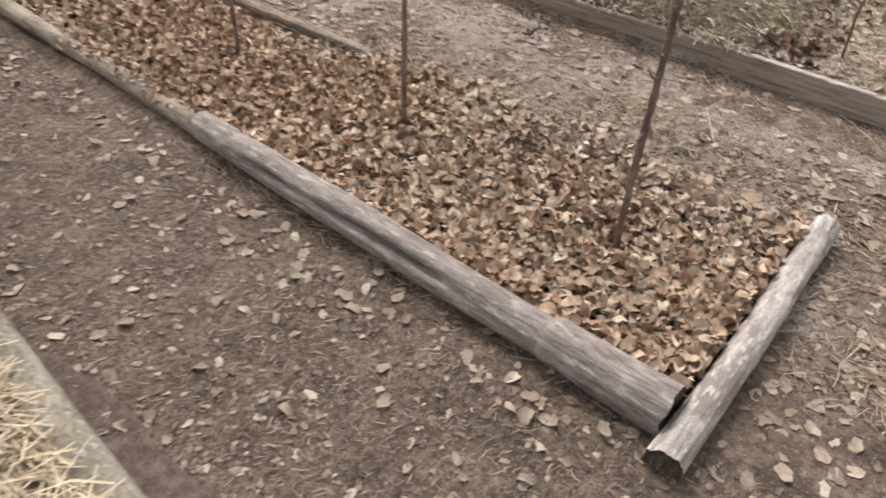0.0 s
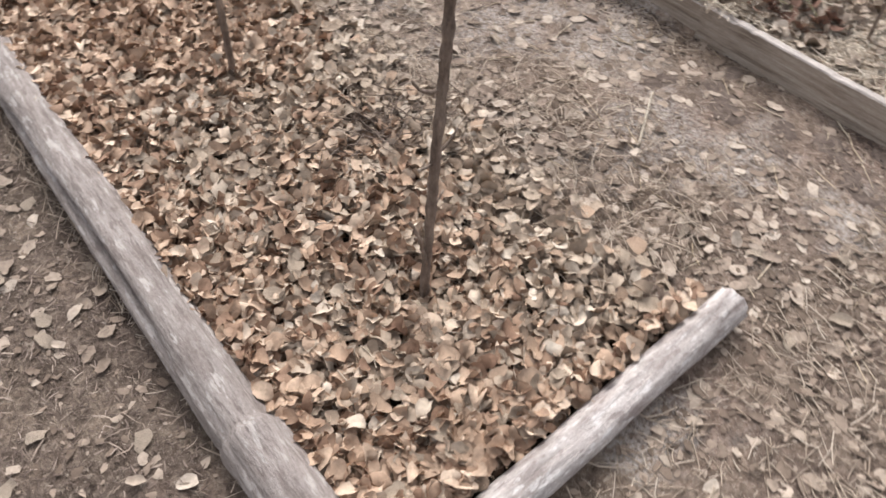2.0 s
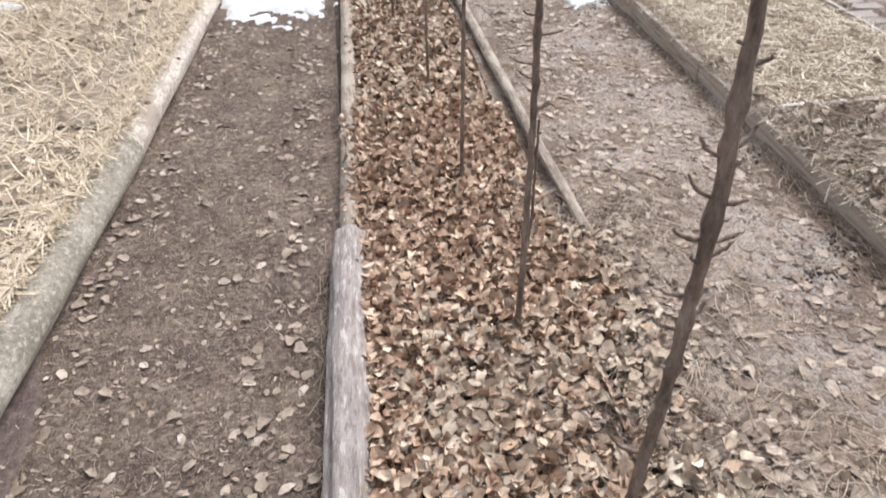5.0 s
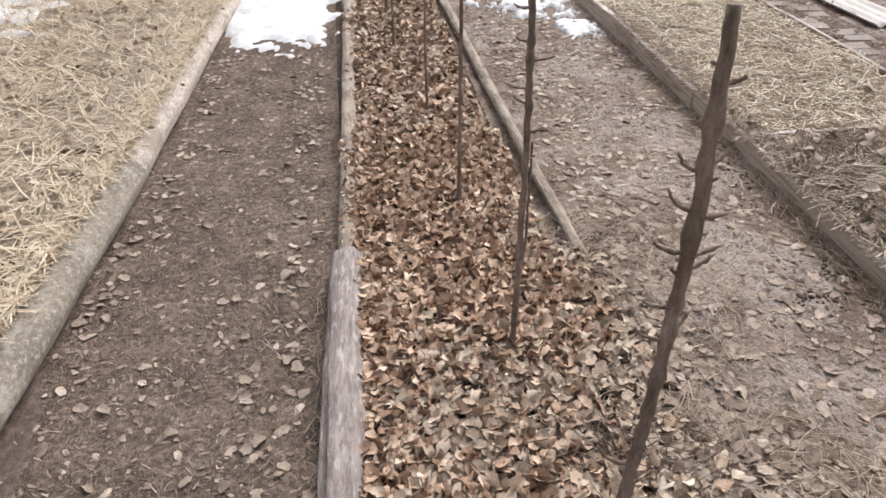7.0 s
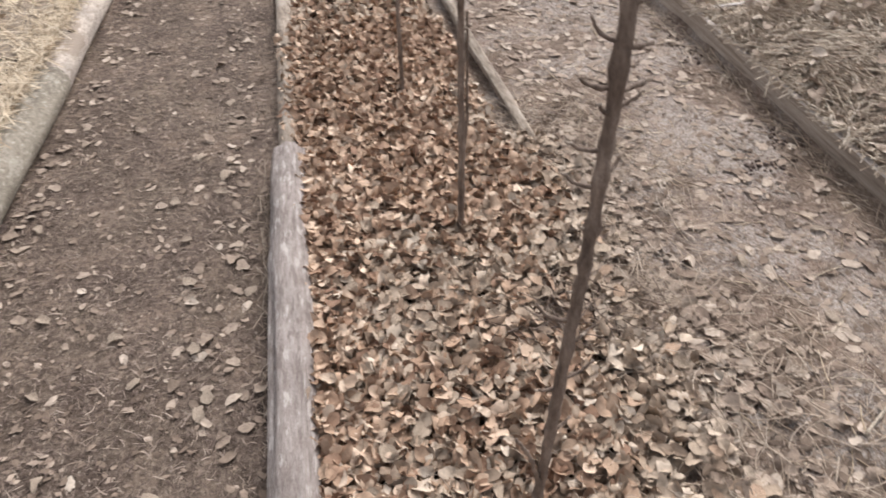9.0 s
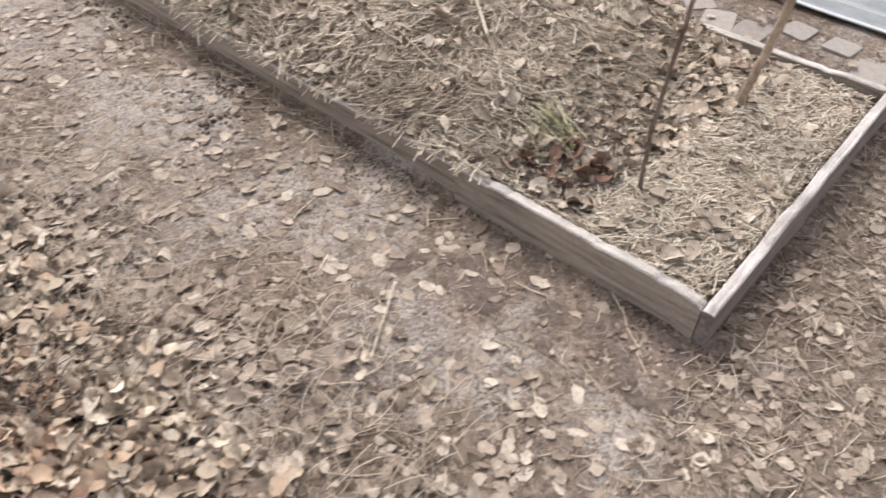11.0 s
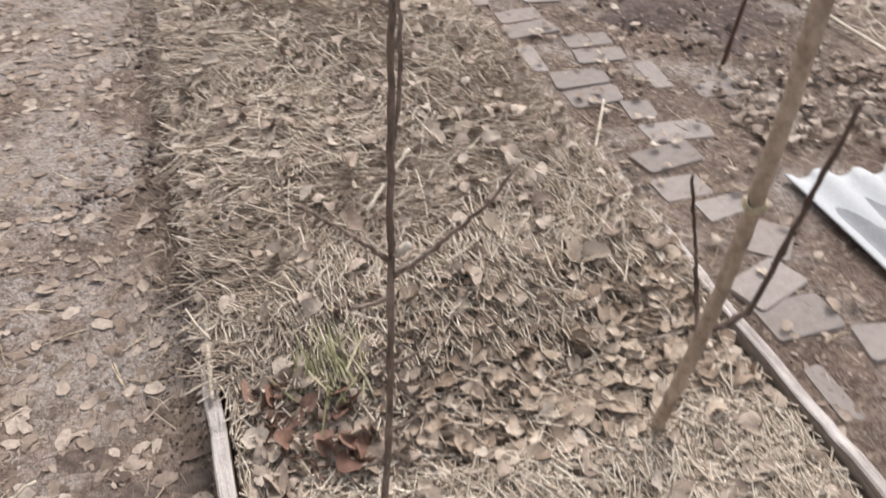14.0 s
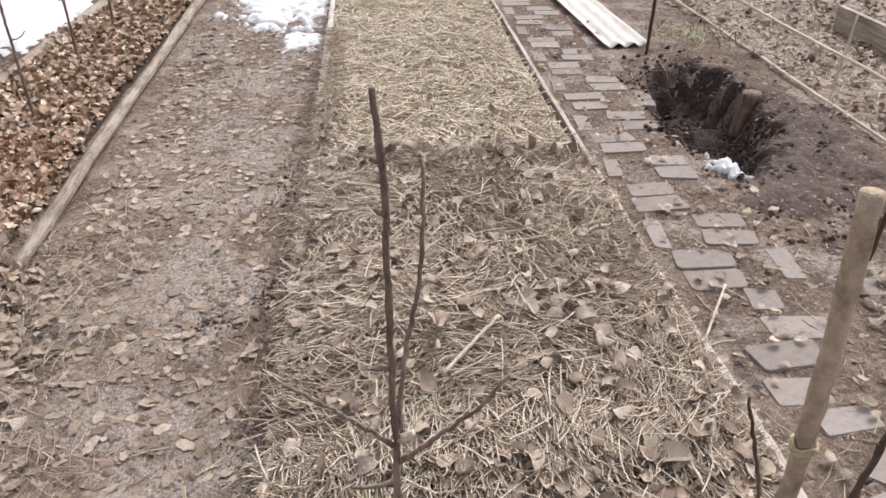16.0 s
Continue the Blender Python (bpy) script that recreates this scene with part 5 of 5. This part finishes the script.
s1_keys = [(0.463, 1.87, -0.04), (0.468, 1.872, 0.04), (0.483, 1.877, 0.258), (0.495, 1.878, 0.467), (0.509, 1.879, 0.675), (0.522, 1.883, 0.883), (0.53, 1.89, 1.092), (0.532, 1.908, 1.35)]
s1_twigs = [(1.28, 178, 0.018, 0.3), (1.255, 8, 0.042, 0.25), (1.205, 15, 0.016, 0.4), (1.14, 172, 0.045, 0.95), (1.148, 20, 0.05, 0.8), (1.128, 330, 0.02, 0.5), (1.082, 165, 0.05, 1.0), (1.072, 355, 0.048, 0.2), (1.045, 350, 0.016, 0.2),
            (1.018, 178, 0.06, 0.55), (1.013, 5, 0.055, 0.25), (0.99, 12, 0.05, 0.4), (0.985, 200, 0.03, 0.9), (0.925, 180, 0.062, 0.5), (0.882, 20, 0.035, 1.1), (0.865, 176, 0.062, 0.7), (0.79, 185, 0.014, 0.4), (0.72, 10, 0.014, 0.4), (0.662, 180, 0.016, 0.4), (0.6, 175, 0.075, 0.9), (0.54, 15, 0.03, 0.6), (0.45, 10, 0.075, 0.5), (0.43, 188, 0.05, 0.3), (0.3, 20, 0.05, 0.3)]
sapling("bare young tree with stubby pruned twigs in the leaf bed", s1_keys, 0.0106, 0.0092, s1_twigs, 1,
        fork=[([(0.474, 1.872, 0.12), (0.44, 1.86, 0.26), (0.405, 1.85, 0.34)], 0.005, 0.0025)])
sapling("slender bare young tree with a twin stem in leaf mulch", [(0.516, 2.813, 0.04), (0.521, 2.812, 0.25), (0.525, 2.811, 0.7), (0.521, 2.811, 1.0), (0.512, 2.813, 1.35)], 0.0098, 0.008,
        [(0.97, 5, 0.075, 0.15), (0.9, 178, 0.07, 0.4), (0.86, 150, 0.05, 0.5), (0.7, 20, 0.03, 0.4), (0.55, 190, 0.03, 0.3), (1.02, 200, 0.05, 0.5), (0.4, 170, 0.025, 0.4), (1.15, 10, 0.1, 0.2), (1.22, 178, 0.09, 0.9), (1.1, 200, 0.06, 0.4), (1.28, 10, 0.07, 0.5), (0.78, 5, 0.05, 0.3)], 2,
        fork=[([(0.521, 2.82, 0.22), (0.543, 2.832, 0.45), (0.545, 2.832, 0.74)], 0.0055, 0.003)])
sapling("thin dark whip of a young tree in leaf mulch", [(0.485, 3.74, 0.04), (0.488, 3.74, 0.43), (0.492, 3.74, 0.85), (0.494, 3.74, 1.2)], 0.0085, 0.006,
        [(0.5, 190, 0.03, 0.4), (0.62, 15, 0.03, 0.5), (0.75, 180, 0.035, 0.4), (0.3, 10, 0.02, 0.4)], 3)
sapling("thin dark whip of a young tree in leaf mulch", [(0.46, 4.69, 0.04), (0.457, 4.69, 0.3), (0.458, 4.69, 0.6), (0.46, 4.69, 0.95)], 0.008, 0.005,
        [(0.35, 180, 0.09, 0.8), (0.45, 10, 0.08, 0.7), (0.6, 190, 0.05, 0.6)], 4)
sapling("thin bare young tree at the leaf bed's far end", [(0.36, 5.68, 0.04), (0.36, 5.68, 0.5), (0.37, 5.68, 0.9)], 0.009, 0.005,
        [(0.4, 180, 0.07, 0.6), (0.55, 20, 0.06, 0.5)], 5)
sapling("thin bare young tree at the leaf bed's far end", [(0.36, 6.45, 0.04), (0.365, 6.45, 0.5), (0.37, 6.45, 0.8)], 0.009, 0.005, [(0.4, 10, 0.06, 0.6)], 6)

# sapling in the straw bed: one leader, a second stem and two side branches
forked = sapling("bare forked young tree standing in the straw bed", [(2.147, 1.716, 0.04), (2.158, 1.724, 0.15), (2.168, 1.734, 0.26), (2.173, 1.726, 0.433), (2.173, 1.712, 0.625), (2.175, 1.704, 0.735), (2.172, 1.694, 0.83), (2.172, 1.677, 1.008), (2.173, 1.665, 1.13), (2.166, 1.655, 1.235)], 0.0068, 0.0031,
        [(1.17, 20, 0.016, 0.6), (1.16, 175, 0.014, 0.5), (1.1, 170, 0.012, 0.5), (0.88, 185, 0.035, 0.1), (0.66, 195, 0.075, 0.3), (0.3, 10, 0.07, 0.3), (0.5, 0, 0.05, 0.3), (0.22, 190, 0.05, 0.5)], 7,
        fork=[([(2.178, 1.71, 0.74), (2.184, 1.742, 0.81), (2.197, 1.765, 0.875), (2.214, 1.785, 0.945), (2.219, 1.8, 1.015), (2.219, 1.815, 1.09)], 0.0037, 0.0025),
              ([(2.174, 1.704, 0.73), (2.14, 1.685, 0.785), (2.1, 1.662, 0.845), (2.053, 1.637, 0.909)], 0.0034, 0.0018),
              ([(2.177, 1.71, 0.695), (2.196, 1.66, 0.765), (2.226, 1.624, 0.832), (2.261, 1.613, 0.873), (2.3, 1.62, 0.918)], 0.0038, 0.0018)])

bm = bmesh.new()
tube(bm, [(0.033, -0.014, 0.705), (0.041, -0.018, 0.713), (0.049, -0.021, 0.724)], [0.007, 0.0075, 0.005], 8)
part("pruning_cut", bm, SNAG, forked, "pale fresh cut")

# pale pruned young tree with a cut top, a tie and dark side branches
pruned = sapling("tan-barked young tree with sawn-off top and dark side shoots", [(2.752, 1.718, 0.04), (2.735, 1.697, 0.15), (2.715, 1.673, 0.28), (2.705, 1.655, 0.4), (2.698, 1.643, 0.575), (2.688, 1.635, 0.75), (2.677, 1.633, 0.925), (2.664, 1.637, 1.118)], 0.0132, 0.0118, [], 9, bark=TWIG_PALE,
        fork=[([(2.702, 1.65, 0.47), (2.75, 1.652, 0.466), (2.793, 1.654, 0.486), (2.802, 1.655, 0.58), (2.811, 1.655, 0.66), (2.82, 1.66, 0.72), (2.828, 1.66, 0.79), (2.838, 1.66, 0.88)], 0.0062, 0.0038),
              ([(2.704, 1.652, 0.43), (2.73, 1.715, 0.47), (2.742, 1.762, 0.53), (2.718, 1.775, 0.625), (2.691, 1.775, 0.708)], 0.0042, 0.0024)])
for at, way in (((0.053, -0.063, 0.55), (-0.012, 0.0, 0.006)), ((0.062, -0.063, 0.61), (0.012, 0.0, 0.008)), ((0.069, -0.058, 0.675), (-0.011, 0.0, 0.008)), ((0.077, -0.058, 0.75), (0.011, 0.0, 0.007))):
    bm = bmesh.new()
    tube(bm, [Vector(at), Vector(at) + Vector(way) * 0.6, Vector(at) + Vector(way)], [0.0036, 0.0028, 0.0012], 6)
    part("spur", bm, TWIG_DARK, pruned)
bm = bmesh.new()
ringpts = [Vector((0.0158 * math.cos(a), 0.0158 * math.sin(a), 0.004 * math.sin(3 * a))) + Vector((-0.0648, -0.0835, 0.716)) for a in [2 * math.pi * k / 18 for k in range(19)]]
tube(bm, ringpts, [0.0032] * 19, 6)
tube(bm, [p + Vector((0, 0, 0.006)) for p in ringpts], [0.0028] * 19, 6)
part("tie", bm, TWINE, pruned, "loop of pale garden twine")


# ---------------------------------------------------------------- rods, cords and posts
def rod(label, x, y, h, r, lean=(0, 0), mat=RUST):
    base = thing("metal_rod", label, "rod", (x, y, 0), "rusty rods in the back bed")
    rnd = random.Random(int(x * 100 + y * 10))
    bm = bmesh.new()
    pts, rad = spine([(0, 0, -0.08), (lean[0] * 0.5, lean[1] * 0.5, h * 0.5), (lean[0], lean[1], h)], 30, r, r, rnd, 0.1, 0.0008)
    tube(bm, pts, rad, 8)
    part("shaft", bm, mat, base)
    return base


rod("dark rusty steel rod stuck upright in the ground", 3.917, 3.13, 1.1, 0.0085, (0.06, 0))
rod("dark rusty steel rod beside the stacked sheets", 3.93, 5.645, 0.95, 0.011, (0.02, 0))
stub = thing("wooden_stub", "short rotten brown stump in the dug soil", "stump", (4.22, 4.76, float(ground_z(4.22, 4.76))))
bm = bmesh.new()
rnd = random.Random(5)
pts, rad = spine([(-0.03, 0, -0.12), (-0.01, 0, 0.03), (0.008, 0, 0.14)], 10, 0.042, 0.054, rnd, 0.2, 0.004)
tube(bm, pts, rad, 12)
part("body", bm, STUMP, stub)

fence = thing("low_string_fence", "low fence of pale cords on thin stakes", "fence")
rnd = random.Random(8)
for z0, sag in ((0.026, 0.0), (0.285, 0.01)):
    bm = bmesh.new()
    pts = [Vector((4.612 + 0.004 * rnd.uniform(-1, 1), 2.6 + 0.15 * k, z0 - sag * math.sin(math.pi * ((0.15 * k) % 1.9) / 1.9))) for k in range(40)]
    tube(bm, pts, [0.009] * 40, 6)
    part("cord", bm, LATH, fence)
for yy in (2.6, 4.65, 6.5):
    bm = bmesh.new()
    pts, rad = spine([(4.614, yy, -0.05), (4.626, yy, 0.24), (4.636, yy, 0.49)], 10, 0.0062, 0.0055, rnd, 0.2, 0.001)
    tube(bm, pts, rad, 6)
    part("stake", bm, LATH, fence)


# ---------------------------------------------------------------- corrugated sheets
def sheet(label, x, y, waves, pitch, length, z, material, turn=0.0, amp=0.022, thick=0.006, broken=0.0, skew=0.0):
    ob = thing("corrugated_sheet", label, "roofing sheet", (x, y, z), "roofing sheets")
    ob.rotation_euler = (0, 0, radians(turn))
    cols, rows = waves * 12, 30
    bm = bmesh.new()
    layers = []
    for dz in (0, -thick):
        g = []
        for r in range(rows + 1):
            g.append([bm.verts.new((c / 12 * pitch, r / rows * (length - skew * c / cols - broken * float(step(-0.6, 0.5, -math.cos(2 * math.pi * c / 12))) - 0.5 * broken * float(vnoise(c / 9, 3.0, 1, 8))), dz + amp * math.cos(2 * math.pi * c / 12) + amp + 0.003 * float(vnoise(c / 7, r / 6, 1, 3)))) for c in range(cols + 1)])
        layers.append(g)
    t, u = layers
    for r in range(rows):
        for c in range(cols):
            bm.faces.new((t[r][c], t[r][c + 1], t[r + 1][c + 1], t[r + 1][c]))
            bm.faces.new((u[r][c + 1], u[r][c], u[r + 1][c], u[r + 1][c + 1]))
    for r in range(rows):
        bm.faces.new((t[r][0], t[r + 1][0], u[r + 1][0], u[r][0]))
        bm.faces.new((t[r + 1][cols], t[r][cols], u[r][cols], u[r + 1][cols]))
    for c in range(cols):
        bm.faces.new((t[0][c + 1], t[0][c], u[0][c], u[0][c + 1]))
        bm.faces.new((t[rows][c], t[rows][c + 1], u[rows][c + 1], u[rows][c]))
    part("panel", bm, material, ob)
    return ob


sheet("grey corrugated fibre-cement sheet with whitish edge lying by the path", 3.606, 0.73, 3, 0.128, 1.715, 0.01, SHEET, -2.0, 0.0085, broken=0.02, skew=0.05)
sheet("pale corrugated roofing sheet lying by the brick path", 3.685, 5.77, 3, 0.1, 1.9, 0.015, SHEET_PALE, 2.0, 0.014)


# ---------------------------------------------------------------- old snow
def snow_patch(label, cx, cy, rx, ry, h, seed, d=0.05, jag=0.0):
    xs, ys = np.arange(cx - rx * 1.35, cx + rx * 1.35, d), np.arange(cy - ry * 1.35, cy + ry * 1.35, d)
    A, B = np.meshgrid(xs, ys)
    e = np.sqrt(((A - cx) / rx) ** 2 + ((B - cy) / ry) ** 2) + 0.34 * vnoise(A, B, 2.6 / max(rx, 0.3), seed) + 0.22 * vnoise(A, B, 9 / max(rx, 0.3), seed + 1)
    e = e + jag * (vnoise(A, B, 28, seed + 5) + 0.6 * vnoise(A, B, 55, seed + 6))
    top = ground_z(A, B) + h * np.sqrt(np.clip(1 - e, 0, 1)) + 0.15 * h * vnoise(A, B, 12, seed + 2) * (e < 1)
    top = np.where(e > 1.0, ground_z(A, B) - 0.03, top)
    n, m = A.shape
    ids = np.arange(n * m).reshape(n, m)
    q = np.stack([ids[:-1, :-1], ids[:-1, 1:], ids[1:, 1:], ids[1:, :-1]], -1).reshape(-1, 4)
    ob = raw("snow_patch", np.stack([A, B, top], -1).reshape(-1, 3).tolist(), q.tolist(), SNOW)
    return tagged(ob, label, "snow", "remains of old snow")


snow_patch("thawing patch of old snow on the dark path", -0.42, 7.0, 0.42, 1.05, 0.06, 3)
snow_patch("thawing old snow beyond the dead lawn", -3.6, 7.3, 1.5, 1.3, 0.08, 5)
snow_patch("thawing old snow on the earth path", 1.5, 7.5, 0.4, 1.0, 0.045, 8, 0.02, 0.3)
snow_patch("small remnant of old snow on the earth path", 1.68, 6.09, 0.14, 0.22, 0.03, 9, 0.01, 0.4)
snow_patch("broken sheet of old snow at the garden's far end", 2.6, 9.4, 3.2, 1.4, 0.08, 11, 0.08)
snow_patch("lump of dirty snow at the edge of the pit", 3.76, 3.97, 0.095, 0.11, 0.075, 14, 0.006, 0.24)
snow_patch("scrap of dirty snow inside the pit", 3.8, 4.5, 0.035, 0.03, 0.03, 18, 0.006, 0.3)
snow_patch("small lump of snow on the path", 1.02, 6.8, 0.05, 0.06, 0.04, 15, 0.012)


# ---------------------------------------------------------------- brick path, piece by piece
paving = thing("pavement", "worn brick path sunk in earth", "path", kind="structure")
rnd = random.Random(21)


def paver_mesh(lx, ly, h, seed):
    r = random.Random(seed)
    bm = bmesh.new()
    c = r.uniform(0.007, 0.016)
    rim = []
    for sx, sy in ((1, 1), (-1, 1), (-1, -1), (1, -1)):
        jx, jy = r.uniform(-0.012, 0.008), r.uniform(-0.009, 0.007)
        ex, ey = sx * (lx / 2 + jx), sy * (ly / 2 + jy)
        pair = [(ex - sx * c, ey), (ex, ey - sy * c)]
        rim += pair if sx * sy < 0 else pair[::-1]
    n = len(rim)
    low, mid, top = [], [], []
    for px, py in rim:
        low.append(bm.verts.new((px, py, -h)))
        mid.append(bm.verts.new((px, py, -0.005)))
        top.append(bm.verts.new((px * 0.975, py * 0.955, r.uniform(-0.0012, 0.0015))))
    for k in range(n):
        j = (k + 1) % n
        bm.faces.new((low[k], low[j], mid[j], mid[k]))
        bm.faces.new((mid[k], mid[j], top[j], top[k]))
    bm.faces.new(top)
    me = bpy.data.meshes.new("brick")
    bm.to_mesh(me)
    bm.free()
    me.materials.append(PAVER)
    return me


BRICKS = [paver_mesh(0.218, 0.116, 0.05, k) for k in range(8)]
STONES = [paver_mesh(0.205, 0.125, 0.05, 40 + k) for k in range(6)]


def lay(me, x, y, turn, z=0.0, sx=1.0, sy=1.0):
    ob = new("brick", me)
    ob.parent = paving
    ob.matrix_local = pose(x, y, float(ground_z(x, y)) + 0.006 + z, rnd.uniform(-0.9, 0.9), rnd.uniform(-0.9, 0.9), turn) @ Matrix.Diagonal((sx, sy, 1, 1))


for x, y, turn, long, wide in ((3.447, 2.212, 47, 0.145, 0.11), (3.32, 2.06, 18, 0.19, 0.112), (3.325, 1.935, -2, 0.185, 0.115), (3.47, 1.795, -10, 0.115, 0.1), (3.457, 1.625, -5, 0.1, 0.1), (3.34, 1.48, 3, 0.17, 0.12),
                               (3.355, 1.365, 5, 0.105, 0.065), (3.24, 1.71, 88, 0.16, 0.05), (3.43, 1.22, 30, 0.13, 0.09), (3.41, 2.378, 5, 0.16, 0.085), (3.335, 2.5, 0, 0.155, 0.1), (3.375, 2.655, 6, 0.22, 0.115),
                               (3.5, 2.79, -5, 0.24, 0.115), (3.445, 2.947, -6, 0.1, 0.11), (3.3, 1.03, 20, 0.16, 0.1), (3.43, 0.87, 60, 0.16, 0.1), (3.835, 3.0, -5, 0.21, 0.1)):
    lay(rnd.choice(STONES), x, y, turn, rnd.uniform(-0.003, 0.004), long / 0.185, wide / 0.108)
for row in range(9):
    low = 3.14 + 0.565 * row
    for k in (-0.066, 0.066):
        lay(rnd.choice(BRICKS), 3.325 + rnd.uniform(-0.012, 0.014), low + k + rnd.uniform(-0.006, 0.006), rnd.uniform(-7, 3), rnd.uniform(-0.003, 0.004), rnd.uniform(0.86, 1.08), rnd.uniform(0.95, 1.08))
        lay(rnd.choice(BRICKS), 3.495 + rnd.uniform(-0.03, 0.02), low + 0.275 + 1.05 * k + rnd.uniform(-0.006, 0.006), rnd.uniform(-6, 1), rnd.uniform(-0.004, 0.003), rnd.uniform(0.68, 1.0), rnd.uniform(0.95, 1.08))
    lay(rnd.choice(BRICKS), 3.65 + rnd.uniform(-0.02, 0.02), low + 0.02, 88 + rnd.uniform(-6, 6), rnd.uniform(-0.008, 0.0), rnd.uniform(0.9, 1.05), 0.75)
    lay(rnd.choice(BRICKS), 3.225, low + 0.275 + rnd.uniform(-0.02, 0.02), 86 + rnd.uniform(-4, 4), rnd.uniform(-0.008, 0.0), rnd.uniform(0.8, 1.0), 0.65)
    if row % 2 == 1:
        lay(rnd.choice(BRICKS), 3.53 + rnd.uniform(-0.02, 0.02), low - 0.01, 88 + rnd.uniform(-8, 8), -0.009, 0.9, 0.8)


# ---------------------------------------------------------------- loose leaves and stalks on top of the mulch, piece by piece
def piece_meshes(name, shapes, material):
    out = []
    for v, f in shapes:
        me = bpy.data.meshes.new(name)
        me.from_pydata(v.tolist(), [], f)
        me.materials.append(material)
        me.polygons.foreach_set("use_smooth", [True] * len(me.polygons))
        out.append(me)
    return out


rp = random.Random(57)
shapes = leaf_templates(np.random.default_rng(58), 14, 0.75, 0.3)
for owner, material, count in ((MULCH, LEAF, 170), (MULCH_RED, LEAF_RED, 110)):
    loose = piece_meshes("leaf", shapes, material)
    for k in range(count):
        x, y, sz = rp.uniform(0.1, 0.95), 1.5 + 1.7 * rp.random() ** 1.5, rp.uniform(0.034, 0.06)
        lf = new("leaf", rp.choice(loose))
        lf.parent = owner
        lf.matrix_local = pose(x, y, float(ground_z(x, y)) + 0.046, rp.gauss(0, 16), rp.gauss(0, 16), rp.uniform(0, 360)) @ Matrix.Diagonal((sz, sz, sz, 1))


def stalk_shapes(count):
    r = random.Random(59)
    out = []
    for _ in range(count):
        v, f = stem_template(4, 5)
        v = v.copy()
        bend, length, rad = r.uniform(-0.12, 0.12), r.uniform(0.07, 0.18), r.uniform(0.0011, 0.0021)
        v[:, 0] = v[:, 0] * rad + bend * length * (2 * v[:, 1]) ** 2 * 0.5
        v[:, 2] *= rad * 0.8
        v[:, 1] *= length
        out.append((v, f))
    return out


loose = piece_meshes("stalk", stalk_shapes(12), STRAW_PINK)
for k in range(160):
    x, y = rp.uniform(2.06, 2.92), rp.uniform(2.05, 3.5)
    st = new("stalk", rp.choice(loose))
    st.parent = HEAP
    st.matrix_local = pose(x, y, float(ground_z(x, y)) + 0.056, rp.gauss(0, 7), 0, rp.uniform(0, 360))
